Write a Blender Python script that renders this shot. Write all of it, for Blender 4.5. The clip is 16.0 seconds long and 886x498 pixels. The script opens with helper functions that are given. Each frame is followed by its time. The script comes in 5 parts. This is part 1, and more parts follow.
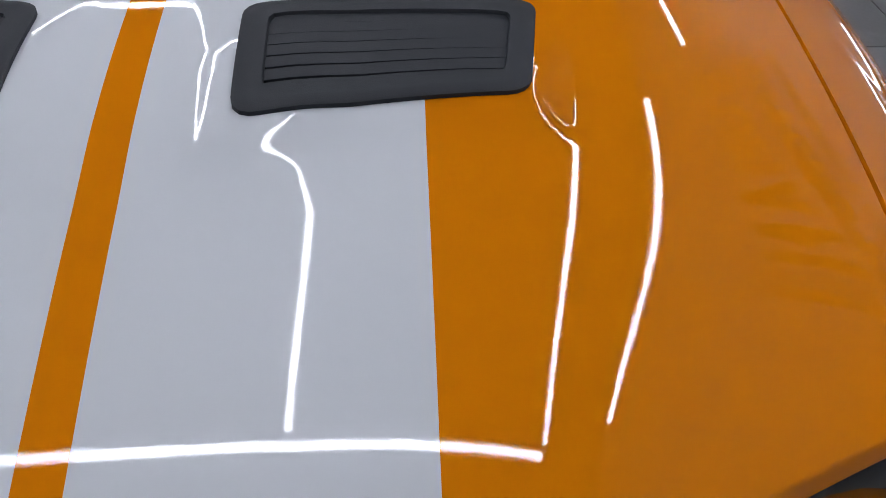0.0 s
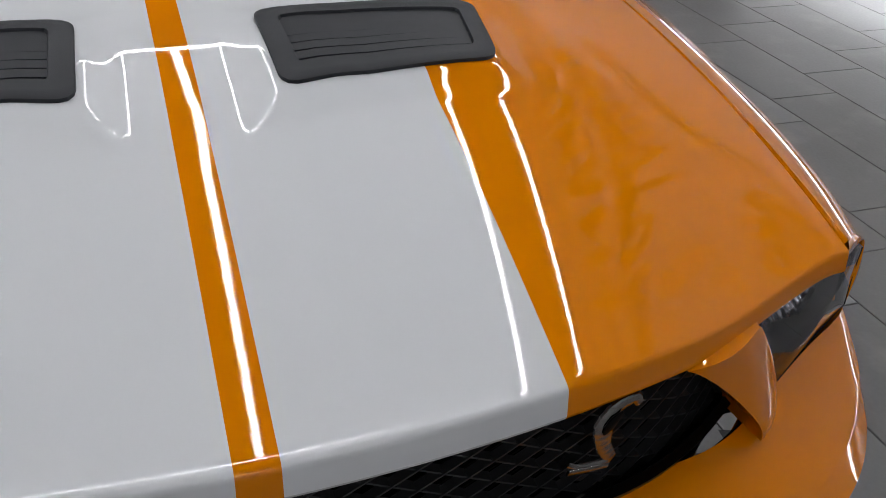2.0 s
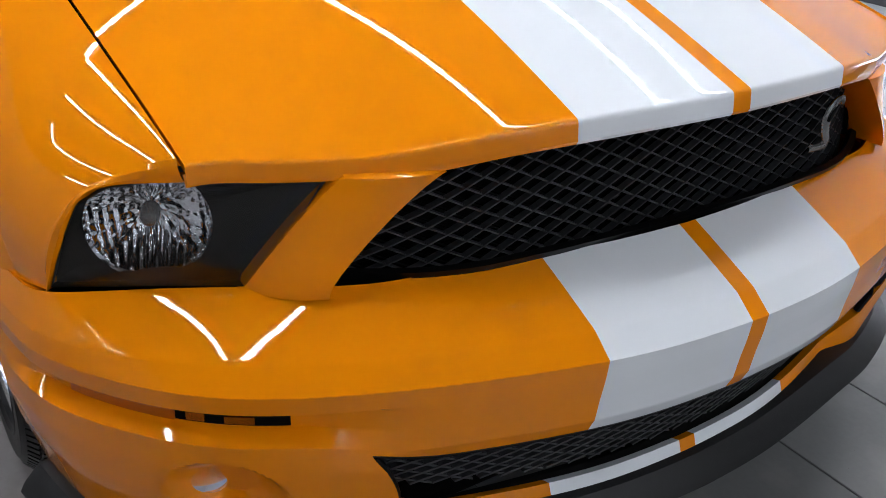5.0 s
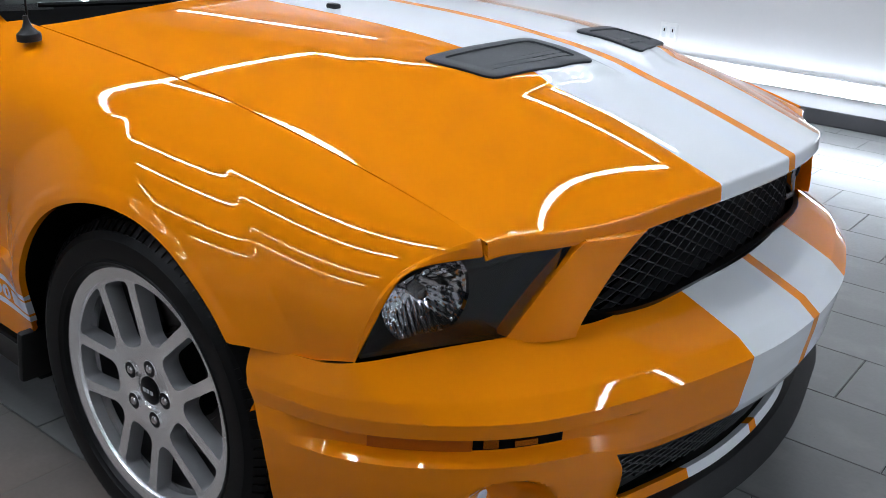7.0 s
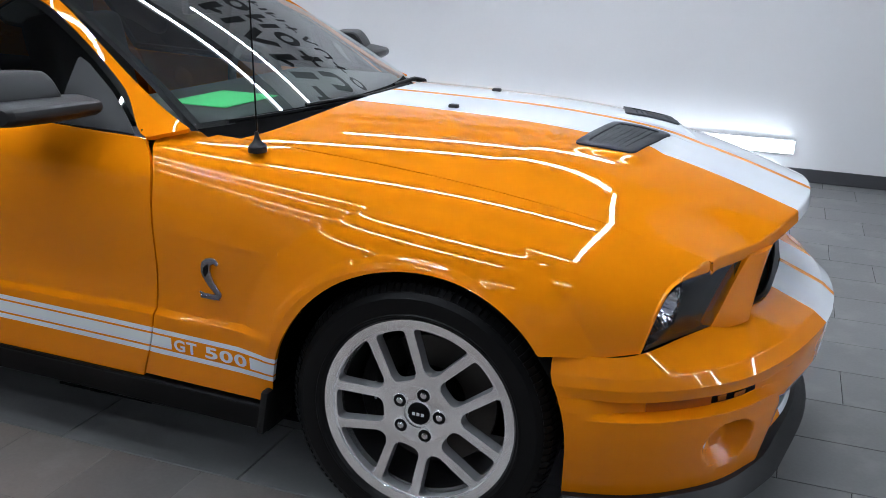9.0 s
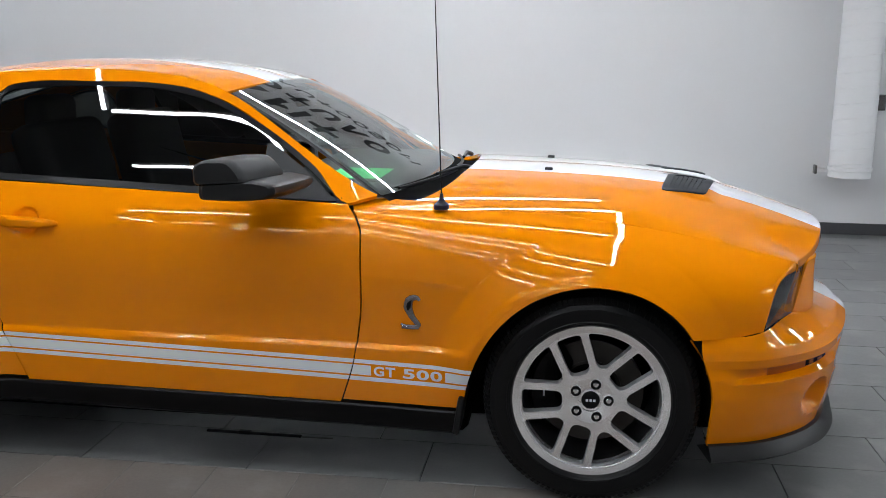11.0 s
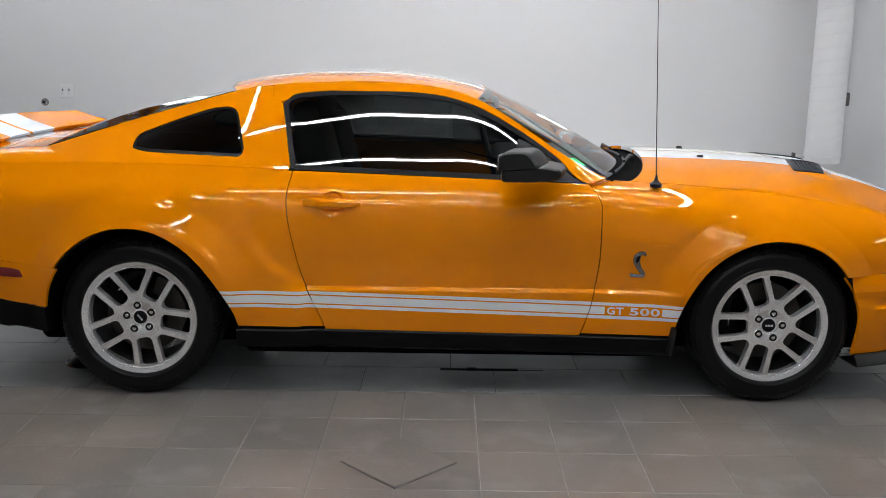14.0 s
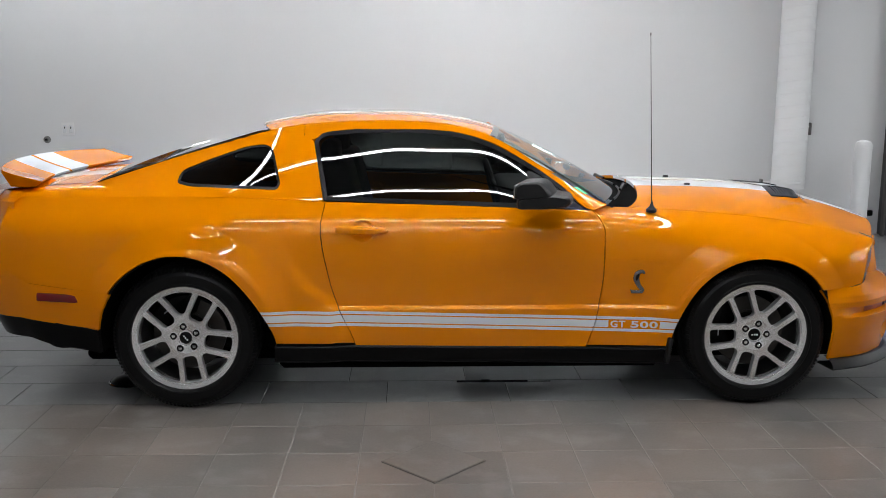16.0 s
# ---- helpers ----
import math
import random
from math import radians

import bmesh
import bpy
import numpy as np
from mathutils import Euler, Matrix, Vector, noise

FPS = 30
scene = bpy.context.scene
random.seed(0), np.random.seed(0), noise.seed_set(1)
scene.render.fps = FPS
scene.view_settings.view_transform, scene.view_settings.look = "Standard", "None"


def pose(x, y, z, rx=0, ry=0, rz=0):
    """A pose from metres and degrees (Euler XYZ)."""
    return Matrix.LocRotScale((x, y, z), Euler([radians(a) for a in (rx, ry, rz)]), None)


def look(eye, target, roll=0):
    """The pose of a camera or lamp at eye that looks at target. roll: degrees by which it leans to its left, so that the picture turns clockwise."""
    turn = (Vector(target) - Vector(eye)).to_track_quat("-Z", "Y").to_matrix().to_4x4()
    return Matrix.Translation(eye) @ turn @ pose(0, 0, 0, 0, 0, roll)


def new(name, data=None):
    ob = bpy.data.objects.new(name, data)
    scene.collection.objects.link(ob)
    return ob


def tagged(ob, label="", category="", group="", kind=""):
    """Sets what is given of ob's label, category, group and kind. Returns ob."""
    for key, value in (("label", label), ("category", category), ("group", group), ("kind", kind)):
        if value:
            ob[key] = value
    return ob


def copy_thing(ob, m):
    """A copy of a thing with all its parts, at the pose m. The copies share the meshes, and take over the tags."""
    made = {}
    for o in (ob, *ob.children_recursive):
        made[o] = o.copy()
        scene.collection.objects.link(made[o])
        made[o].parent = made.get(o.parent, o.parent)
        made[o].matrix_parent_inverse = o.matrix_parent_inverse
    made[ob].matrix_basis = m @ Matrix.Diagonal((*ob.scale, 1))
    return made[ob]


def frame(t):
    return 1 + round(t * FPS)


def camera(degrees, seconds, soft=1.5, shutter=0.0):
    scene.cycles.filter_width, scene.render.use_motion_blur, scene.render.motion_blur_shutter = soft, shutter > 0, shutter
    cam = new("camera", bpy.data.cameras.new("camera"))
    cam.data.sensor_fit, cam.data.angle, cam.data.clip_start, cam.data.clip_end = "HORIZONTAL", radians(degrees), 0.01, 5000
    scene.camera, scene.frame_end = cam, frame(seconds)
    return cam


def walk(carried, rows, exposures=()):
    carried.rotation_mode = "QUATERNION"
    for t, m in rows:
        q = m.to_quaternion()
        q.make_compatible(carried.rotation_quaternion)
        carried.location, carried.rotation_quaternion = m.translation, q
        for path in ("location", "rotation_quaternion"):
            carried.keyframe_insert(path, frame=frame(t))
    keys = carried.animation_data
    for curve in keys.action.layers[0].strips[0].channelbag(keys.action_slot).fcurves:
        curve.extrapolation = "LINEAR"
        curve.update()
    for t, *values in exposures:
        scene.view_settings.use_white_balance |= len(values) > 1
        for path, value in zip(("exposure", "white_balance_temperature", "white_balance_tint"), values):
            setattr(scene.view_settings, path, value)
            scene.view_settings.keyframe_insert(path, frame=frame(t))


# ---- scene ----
cam = camera(50.5, 16.0, soft=0.9)
PATH = [
    (0, (1.135, 0.229, 1.364), (-0.42, 0.342, 0.111), 1.8),
    (0.5, (1.156, 0.213, 1.367), (-0.415, 0.421, 0.147), 2.2),
    (1, (1.181, 0.163, 1.372), (-0.41, 0.463, 0.199), 2.5),
    (1.5, (1.241, 0.049, 1.365), (-0.353, 0.504, 0.246), 3.3),
    (2, (1.338, -0.056, 1.319), (-0.255, 0.546, 0.27), 3.2),
    (2.5, (1.441, -0.145, 1.277), (-0.148, 0.549, 0.281), 1.6),
    (3, (1.522, -0.308, 1.241), (-0.075, 0.465, 0.319), 1.2),
    (3.5, (1.628, -0.501, 1.235), (0.048, 0.314, 0.318), 1.5),
    (4, (1.693, -0.675, 1.238), (0.152, 0.2, 0.311), 2.1),
    (4.5, (1.661, -0.834, 1.196), (0.156, 0.102, 0.271), 2.5),
    (5, (1.638, -1.014, 1.209), (0.17, -0.022, 0.28), 2.5),
    (5.2, (1.628, -1.088, 1.229), (0.181, -0.063, 0.304), 2.5),
    (7.3, (1.285, -1.957, 1.292), (0.252, -0.399, 0.582), 3.4),
    (7.5, (1.219, -2.081, 1.326), (0.249, -0.481, 0.62), 3.5),
    (8, (1.109, -2.366, 1.363), (0.229, -0.692, 0.712), 3.1),
    (8.5, (0.937, -2.59, 1.37), (0.17, -0.85, 0.751), 2.2),
    (9, (0.74, -2.822, 1.403), (0.099, -1.019, 0.82), 2.2),
    (9.2, (0.641, -2.922, 1.421), (0.063, -1.095, 0.846), 2.4),
    (11.3, (-0.259, -3.881, 1.416), (-0.483, -1.934, 1.017), 0.9),
    (11.5, (-0.372, -3.974, 1.433), (-0.576, -2.025, 1.031), 1.2),
    (12, (-0.603, -4.159, 1.428), (-0.769, -2.204, 1.041), 0.9),
    (12.5, (-0.863, -4.298, 1.441), (-0.986, -2.339, 1.059), 0.9),
    (13, (-1.072, -4.484, 1.459), (-1.16, -2.524, 1.07), 0.8),
    (13.5, (-1.256, -4.692, 1.5), (-1.304, -2.734, 1.096), 0.8),
    (14, (-1.398, -4.785, 1.493), (-1.405, -2.829, 1.078), 0.7),
    (14.5, (-1.525, -4.895, 1.523), (-1.488, -2.94, 1.101), 0.6),
    (15, (-1.602, -5.068, 1.548), (-1.549, -3.11, 1.143), 0.3),
    (15.5, (-1.662, -5.189, 1.532), (-1.6, -3.226, 1.154), 0.3),
    (16, (-1.657, -5.208, 1.542), (-1.588, -3.24, 1.19), 0.2),
]

# the clip's camera brightens its picture as it backs away, and its white balance drifts
EXPOSURES = [(0.0, -1.2, 6150, 17), (1.5, -1.10, 6500, 15), (2.5, -0.94, 6750, 14), (3.5, -0.49, 6500, 15), (5.0, -0.08, 6250, 13), (7.5, -0.28, 5950, 10), (8.5, -0.18, 5900, 10), (11.5, -0.02, 6400, 10), (16.0, -0.06, 6550, 10)]
walk(cam, [(t, look(eye, target, roll)) for t, eye, target, roll in PATH], EXPOSURES)

# ---- light of the hall: white linear lamps under the ceiling, one wall washer ----
CEILING = 5.2
LAMP_POWER = 72.0
world = bpy.data.worlds.new("hall_air")
scene.world = world
world.use_nodes = True
world.node_tree.nodes["Background"].inputs[0].default_value = (0.75, 0.8, 0.9, 1)
world.node_tree.nodes["Background"].inputs[1].default_value = 0.02


# ---- materials ----
class Nodes:
    """A short way to wire a node material."""

    def __init__(self, name):
        self.mat = bpy.data.materials.new(name)
        self.mat.use_nodes = True
        self.tree = self.mat.node_tree
        self.bsdf = self.tree.nodes["Principled BSDF"]

    def node(self, kind, **values):
        n = self.tree.nodes.new(kind)
        for key, value in values.items():
            if key == "operation":
                n.operation = value
            elif key == "data_type":
                n.data_type = value
            elif key == "blend_type":
                n.blend_type = value
        return n

    def link(self, a, b):
        self.tree.links.new(a, b)

    def math(self, op, a, b=0.0, c=None):
        n = self.node("ShaderNodeMath", operation=op)
        for k, v in enumerate((a, b) if c is None else (a, b, c)):
            if isinstance(v, (int, float)):
                n.inputs[k].default_value = v
            else:
                self.link(v, n.inputs[k])
        return n.outputs[0]

    def mix(self, fac, a, b):
        n = self.node("ShaderNodeMix", data_type="RGBA")
        for k, v in ((0, fac), (6, a), (7, b)):
            if isinstance(v, (int, float)):
                n.inputs[k].default_value = v
            elif isinstance(v, tuple):
                n.inputs[k].default_value = (*v, 1)
            else:
                self.link(v, n.inputs[k])
        return n.outputs[2]

    def coords(self, which="Object"):
        return self.node("ShaderNodeTexCoord").outputs[which]

    def noise(self, scale, detail=3.0, vec=None):
        n = self.node("ShaderNodeTexNoise")
        n.inputs["Scale"].default_value, n.inputs["Detail"].default_value = scale, detail
        self.link(vec or self.coords(), n.inputs["Vector"])
        return n.outputs[0]

    def xyz(self, vec=None):
        n = self.node("ShaderNodeSeparateXYZ")
        self.link(vec or self.coords(), n.inputs[0])
        return n.outputs

    def set(self, **values):
        for key, value in values.items():
            slot = self.bsdf.inputs[key.replace("_", " ")]
            if isinstance(value, tuple):
                slot.default_value = (*value, 1) if len(value) == 3 else value
            elif isinstance(value, (int, float)):
                slot.default_value = value
            else:
                self.link(value, slot)

    def bump(self, height, strength, distance=0.001, slot="Normal"):
        n = self.node("ShaderNodeBump")
        n.inputs["Strength"].default_value, n.inputs["Distance"].default_value = strength, distance
        self.link(height, n.inputs["Height"])
        self.link(n.outputs[0], self.bsdf.inputs[slot])

    def between(self, v, lo, hi):
        return self.math("MULTIPLY", self.math("GREATER_THAN", v, lo), self.math("LESS_THAN", v, hi))


def plain(name, colour, rough=0.5, metal=0.0, grain=0.0, scale=60.0, vary=0.15, **more):
    """A material with a little variation of tone and, with grain, a fine relief."""
    m = Nodes(name)
    n = m.noise(scale)
    big = m.noise(scale / 9)
    f = m.math("MULTIPLY_ADD", n, vary, m.math("MULTIPLY", big, vary))
    m.set(Base_Color=m.mix(f, colour, tuple(c * 0.6 for c in colour)), Metallic=metal, **more)
    m.set(Roughness=m.math("MULTIPLY_ADD", big, 0.15 * rough, rough * 0.92))
    if grain:
        m.bump(n, grain, 0.001)
    return m.mat


ORANGE = (0.78, 0.226, 0.0)
WHITE = (0.74, 0.76, 0.78)


def paint(name, stripes="none"):
    """Orange car paint under clear lacquer, with the white stripes that it carries."""
    m = Nodes(name)
    x, y, z = m.xyz()
    flake = m.noise(900.0, 1.0)
    colour = m.mix(m.math("MULTIPLY", flake, 0.10), ORANGE, (0.66, 0.188, 0.0))
    if stripes == "centre":
        a = m.math("ABSOLUTE", y)
        colour = m.mix(m.between(a, 0.0170, 0.2615), colour, WHITE)
    if stripes == "side":
        # three lines that fall towards the nose; the broad one is open behind the lettering
        level = m.math("MULTIPLY", x, -0.0265)
        low = m.math("SUBTRACT", z, level)
        inside = m.between(x, -2.45, -0.38)
        top = m.between(low, 0.4060, 0.4195)
        gap = m.between(x, -0.712, -0.466)
        broad = m.math("MULTIPLY", m.between(low, 0.3660, 0.4000), m.math("SUBTRACT", 1.0, gap))
        thin = m.between(low, 0.3460, 0.3600)
        any_of = m.math("MINIMUM", m.math("ADD", top, m.math("ADD", broad, thin)), 1.0)
        colour = m.mix(m.math("MULTIPLY", any_of, inside), colour, WHITE)
    m.set(Base_Color=colour, Roughness=0.38, Coat_Weight=1.0, Coat_Roughness=0.015, Coat_IOR=1.45, Specular_IOR_Level=0.0)
    m.bump(m.noise(420.0, 1.0), 0.010, 0.001, "Coat Normal")
    return m.mat


def glow(name, colour, power):
    m = Nodes(name)
    m.set(Base_Color=(0.8, 0.8, 0.8), Emission_Color=colour, Emission_Strength=power)
    return m.mat


def glass(name, tint, rough=0.0):
    m = Nodes(name)
    m.set(Base_Color=tint, Roughness=rough, Transmission_Weight=1.0, IOR=1.45)
    return m.mat


def thin_glass(name, tint, gloss=1.5):
    """A single pane: tinted, with a clear reflection that grows towards grazing."""
    m = Nodes(name)
    clear = m.node("ShaderNodeBsdfTransparent")
    clear.inputs[0].default_value = (*tint, 1)
    shine = m.node("ShaderNodeBsdfGlossy")
    shine.inputs["Color"].default_value = (1, 1, 1, 1)
    shine.inputs["Roughness"].default_value = 0.0
    fresnel = m.node("ShaderNodeFresnel")
    fresnel.inputs[0].default_value = gloss
    mixed = m.node("ShaderNodeMixShader")
    for a, k in ((fresnel.outputs[0], 0), (clear.outputs[0], 1), (shine.outputs[0], 2)):
        m.link(a, mixed.inputs[k])
    m.link(mixed.outputs[0], m.tree.nodes["Material Output"].inputs["Surface"])
    m.tree.nodes.remove(m.bsdf)
    return m.mat


PAINT = paint("orange_lacquer")
PAINT_CENTRE = paint("orange_lacquer_with_centre_stripes", "centre")
PAINT_SIDE = paint("orange_lacquer_with_side_stripes", "side")
WHITE_VINYL = plain("white_vinyl", WHITE, 0.2, vary=0.03, Coat_Weight=1.0, Coat_Roughness=0.02)
BLACK_PLASTIC = plain("black_grained_plastic", (0.008, 0.008, 0.0085), 0.45, grain=0.25, scale=900, Specular_IOR_Level=0.3)
BLACK_SATIN = plain("black_satin_plastic", (0.0022, 0.0022, 0.0025), 0.32, scale=200, Specular_IOR_Level=0.16)
VENT_PLASTIC = plain("charcoal_vent_plastic", (0.022, 0.025, 0.030), 0.5, grain=0.2, scale=700, Specular_IOR_Level=0.3)
DARK = plain("dark_liner", (0.003, 0.003, 0.003), 0.9, Specular_IOR_Level=0.05)
RUBBER = plain("tyre_rubber", (0.006, 0.006, 0.0063), 0.40, grain=0.2, scale=400, Specular_IOR_Level=0.16)


def machined():
    """Wheel face turned on a lathe: its glints run out from the axle."""
    m = Nodes("machined_alloy_face")
    at = m.coords("Object")
    cross = m.node("ShaderNodeVectorMath")
    cross.operation = "CROSS_PRODUCT"
    m.tree.links.new(at, cross.inputs[0])
    cross.inputs[1].default_value = (0, 1, 0)
    turn = m.node("ShaderNodeVectorTransform")
    turn.vector_type, turn.convert_from, turn.convert_to = "VECTOR", "OBJECT", "WORLD"
    m.tree.links.new(cross.outputs[0], turn.inputs[0])
    fine = m.noise(220.0)
    m.set(Base_Color=m.mix(fine, (0.90, 0.90, 0.91), (0.97, 0.97, 0.97)), Metallic=0.84, Roughness=0.27, Anisotropic=0.8, Tangent=turn.outputs[0])
    return m.mat


MACHINED = machined()
GRILLE_PLASTIC = plain("grille_plastic", (0.024, 0.025, 0.027), 0.40, scale=300)
ALLOY_PAINT = plain("silver_wheel_paint", (0.46, 0.46, 0.47), 0.40, 0.5, scale=300, vary=0.08, Coat_Weight=0.4)
BARREL = plain("dark_rim_barrel", (0.04, 0.04, 0.042), 0.45, 0.5, scale=100)
DISC = plain("worn_brake_disc", (0.06, 0.055, 0.05), 0.42, 0.7, scale=40)
STEEL = plain("brake_steel", (0.16, 0.155, 0.15), 0.35, 1.0, scale=40)
CHROME = plain("chrome", (0.80, 0.80, 0.82), 0.06, 1.0, vary=0.02)
PEWTER = plain("pewter_metal", (0.36, 0.35, 0.34), 0.22, 1.0, scale=300, vary=0.3)
AMBER = plain("amber_lens", (0.56, 0.125, 0.0), 0.30, scale=300, vary=0.4, Specular_IOR_Level=0.25)
AMBER_DEEP = plain("deep_amber_reflector", (0.75, 0.20, 0.004), 0.2, 0.8, scale=90, vary=0.9)
CLEAR = thin_glass("clear_lens", (0.93, 0.94, 0.95))
RED_LENS = plain("red_marker_lens", (0.16, 0.004, 0.006), 0.12, Coat_Weight=1.0)
WINDSCREEN = thin_glass("green_tinted_windscreen", (0.66, 0.80, 0.74), 3.8)
SIDE_GLASS = thin_glass("grey_tinted_side_glass", (0.20, 0.22, 0.215), 1.6)
QUARTER_GLASS = thin_glass("dark_tinted_quarter_glass", (0.10, 0.11, 0.105), 1.3)
REAR_GLASS = thin_glass("dark_tinted_rear_glass", (0.10, 0.105, 0.11), 2.6)
CLOTH = plain("black_seat_leather", (0.022, 0.022, 0.023), 0.5, grain=0.3, scale=300)
DASH = plain("dashboard_grain", (0.050, 0.052, 0.053), 0.6, grain=0.4, scale=500)
CARD = plain("green_card", (0.14, 0.85, 0.28), 0.6)
WALL_GREY = plain("grey_wall_paint", (0.70, 0.70, 0.70), 0.6, grain=0.08, scale=35, vary=0.05)
WALL = plain("white_wall_paint", (0.69, 0.69, 0.70), 0.55, grain=0.08, scale=35, vary=0.05)
CEIL = plain("ceiling_paint", (0.13, 0.13, 0.135), 0.8, vary=0.06, scale=20)
BASEBOARD = plain("dark_tile_baseboard", (0.055, 0.055, 0.060), 0.45, scale=30, vary=0.4)
DUCT = plain("white_duct_paint", (0.76, 0.76, 0.77), 0.45, vary=0.06)
def grout_material():
    """Dark joints under the long tiles, pale joints under the small square ones."""
    m = Nodes("grey_grout")
    x, y, z = m.xyz()
    near = m.math("LESS_THAN", y, -0.82)
    grit = m.math("MULTIPLY", m.noise(120.0), 0.4)
    m.set(Base_Color=m.mix(grit, m.mix(near, (0.040, 0.039, 0.038), (0.17, 0.16, 0.15)), (0.03, 0.03, 0.03)), Roughness=0.9)
    return m.mat


GROUT = grout_material()
SIGN = plain("dark_sign_letters", (0.030, 0.030, 0.032), 0.5)
LAMP = glow("lamp_diffuser", (0.93, 0.97, 1.0), LAMP_POWER)
WASH = glow("wall_washer_diffuser", (0.90, 0.96, 1.0), 22.0)


def tile_material(name, light, dark):
    m = Nodes(name)
    pick = m.node("ShaderNodeObjectInfo").outputs["Random"]
    island = m.node("ShaderNodeNewGeometry").outputs["Random Per Island"]
    r = m.math("FRACT", m.math("ADD", pick, island))
    cloud = m.noise(3.0, 6.0, m.coords("Generated"))
    pos = m.node("ShaderNodeNewGeometry").outputs["Position"]
    stain = m.noise(1.7, 5.0, pos)
    fine = m.noise(85.0, 4.0, pos)
    f = m.math("MULTIPLY_ADD", r, 0.34, m.math("MULTIPLY_ADD", m.math("SUBTRACT", stain, 0.38), 1.15, m.math("MULTIPLY", fine, 0.25)))
    f = m.math("MINIMUM", m.math("MAXIMUM", f, 0.0), 0.9)
    # broad patches where the tile turns greyer, and pale scuffs
    patch = m.math("MULTIPLY", m.math("SUBTRACT", m.noise(0.9, 3.0, pos), 0.42), 4.0)
    patch = m.math("MINIMUM", m.math("MAXIMUM", patch, 0.0), 1.0)
    body = m.mix(patch, m.mix(f, light, dark), m.mix(f, tuple(sum(light) / 3 * g for g in (0.92, 0.95, 0.95)), dark))
    scuff = m.math("MAXIMUM", m.math("MULTIPLY", m.math("SUBTRACT", m.noise(5.0, 5.0, pos), 0.53), 1.1), 0.0)
    m.set(Base_Color=m.mix(scuff, body, (0.42, 0.40, 0.38)))
    m.set(Roughness=m.math("MULTIPLY_ADD", fine, 0.14, 0.24))
    m.bump(fine, 0.12, 0.0008)
    return m.mat


TILE = tile_material("grey_porcelain_tile", (0.215, 0.214, 0.213), (0.105, 0.104, 0.102))
TILE_WARM = tile_material("brownish_porcelain_tile", (0.232, 0.190, 0.165), (0.080, 0.072, 0.067))


# ---- building helpers ----
def part(name, bm, material, parent=None, label="", sharp=32.0):
    """Link a bmesh as one mesh object, smooth but for its sharp edges."""
    mesh = bpy.data.meshes.new(name)
    bm.normal_update()
    bm.to_mesh(mesh)
    bm.free()
    mesh.materials.append(material)
    mesh.shade_smooth()
    mesh.set_sharp_from_angle(angle=radians(sharp))
    ob = new(name, mesh)
    if parent:
        ob.parent = parent
    if label:
        tagged(ob, label)
    return ob


def curve(*pts):
    """A smooth function of one variable through the given (x, value) pairs, without overshoot."""
    xs, vs = np.array([p[0] for p in pts], float), np.array([p[1] for p in pts], float)
    order = np.argsort(xs)
    xs, vs = xs[order], vs[order]
    h, d = np.diff(xs), np.diff(vs) / np.diff(xs)
    m = np.zeros(len(xs))
    m[0], m[-1] = d[0], d[-1]
    for i in range(1, len(xs) - 1):
        if d[i - 1] * d[i] > 0:
            a, b = 2 * h[i] + h[i - 1], h[i] + 2 * h[i - 1]
            m[i] = (a + b) / (a / d[i - 1] + b / d[i])

    def at(x):
        x = min(max(x, xs[0]), xs[-1])
        i = min(int(np.searchsorted(xs, x, side="right")) - 1, len(xs) - 2)
        i = max(i, 0)
        t = (x - xs[i]) / h[i]
        return float(
            vs[i] * (1 + 2 * t) * (1 - t) ** 2 + h[i] * m[i] * t * (1 - t) ** 2 + vs[i + 1] * t * t * (3 - 2 * t) + h[i] * m[i + 1] * t * t * (t - 1)
        )

    return at


def step(a, b, x):
    t = min(max((x - a) / (b - a), 0.0), 1.0)
    return t * t * (3 - 2 * t)


def mixv(a, b, t):
    return a + (b - a) * t


def grid(rows, keep=None, flange=0.0, close_u=False, flip=False):
    """A bmesh of quads from rows of points; flange: a folded edge of that depth round the border, away from the normals."""
    bm = bmesh.new()
    vs = [[bm.verts.new(p) for p in row] for row in rows]
    n, k = len(vs), len(vs[0])
    for i in range(n - 1):
        for j in range(k if close_u else k - 1):
            if keep and not keep(i, j):
                continue
            q = (vs[i][j], vs[i][(j + 1) % k], vs[i + 1][(j + 1) % k], vs[i + 1][j])
            if len({v.co.to_tuple(6) for v in q}) < 3:
                continue
            bm.faces.new(q if not flip else q[::-1])
    loose = [v for v in bm.verts if not v.link_faces]
    bmesh.ops.delete(bm, geom=loose, context="VERTS")
    bmesh.ops.remove_doubles(bm, verts=bm.verts, dist=2e-5)
    if flange:
        fold(bm, flange)
    return bm


def fold(bm, depth):
    bm.normal_update()
    edges = [e for e in bm.edges if e.is_boundary]
    normals = {v: v.normal.copy() for e in edges for v in e.verts}
    made = bmesh.ops.extrude_edge_only(bm, edges=edges)["geom"]
    back = {v.co.to_tuple(5): n for v, n in normals.items()}
    for v in (g for g in made if isinstance(g, bmesh.types.BMVert)):
        n = back.get(v.co.to_tuple(5))
        if n:
            v.co -= n * depth


def mirrored(bm):
    """The same on the other side of the car."""
    b = bm.copy()
    for v in b.verts:
        v.co.y = -v.co.y
    bmesh.ops.reverse_faces(b, faces=b.faces)
    return b


def both(name, bm, material, parent, label=""):
    """A part on both sides of the car."""
    other = mirrored(bm)
    return part(name, bm, material, parent, label), part(name, other, material, parent, label)


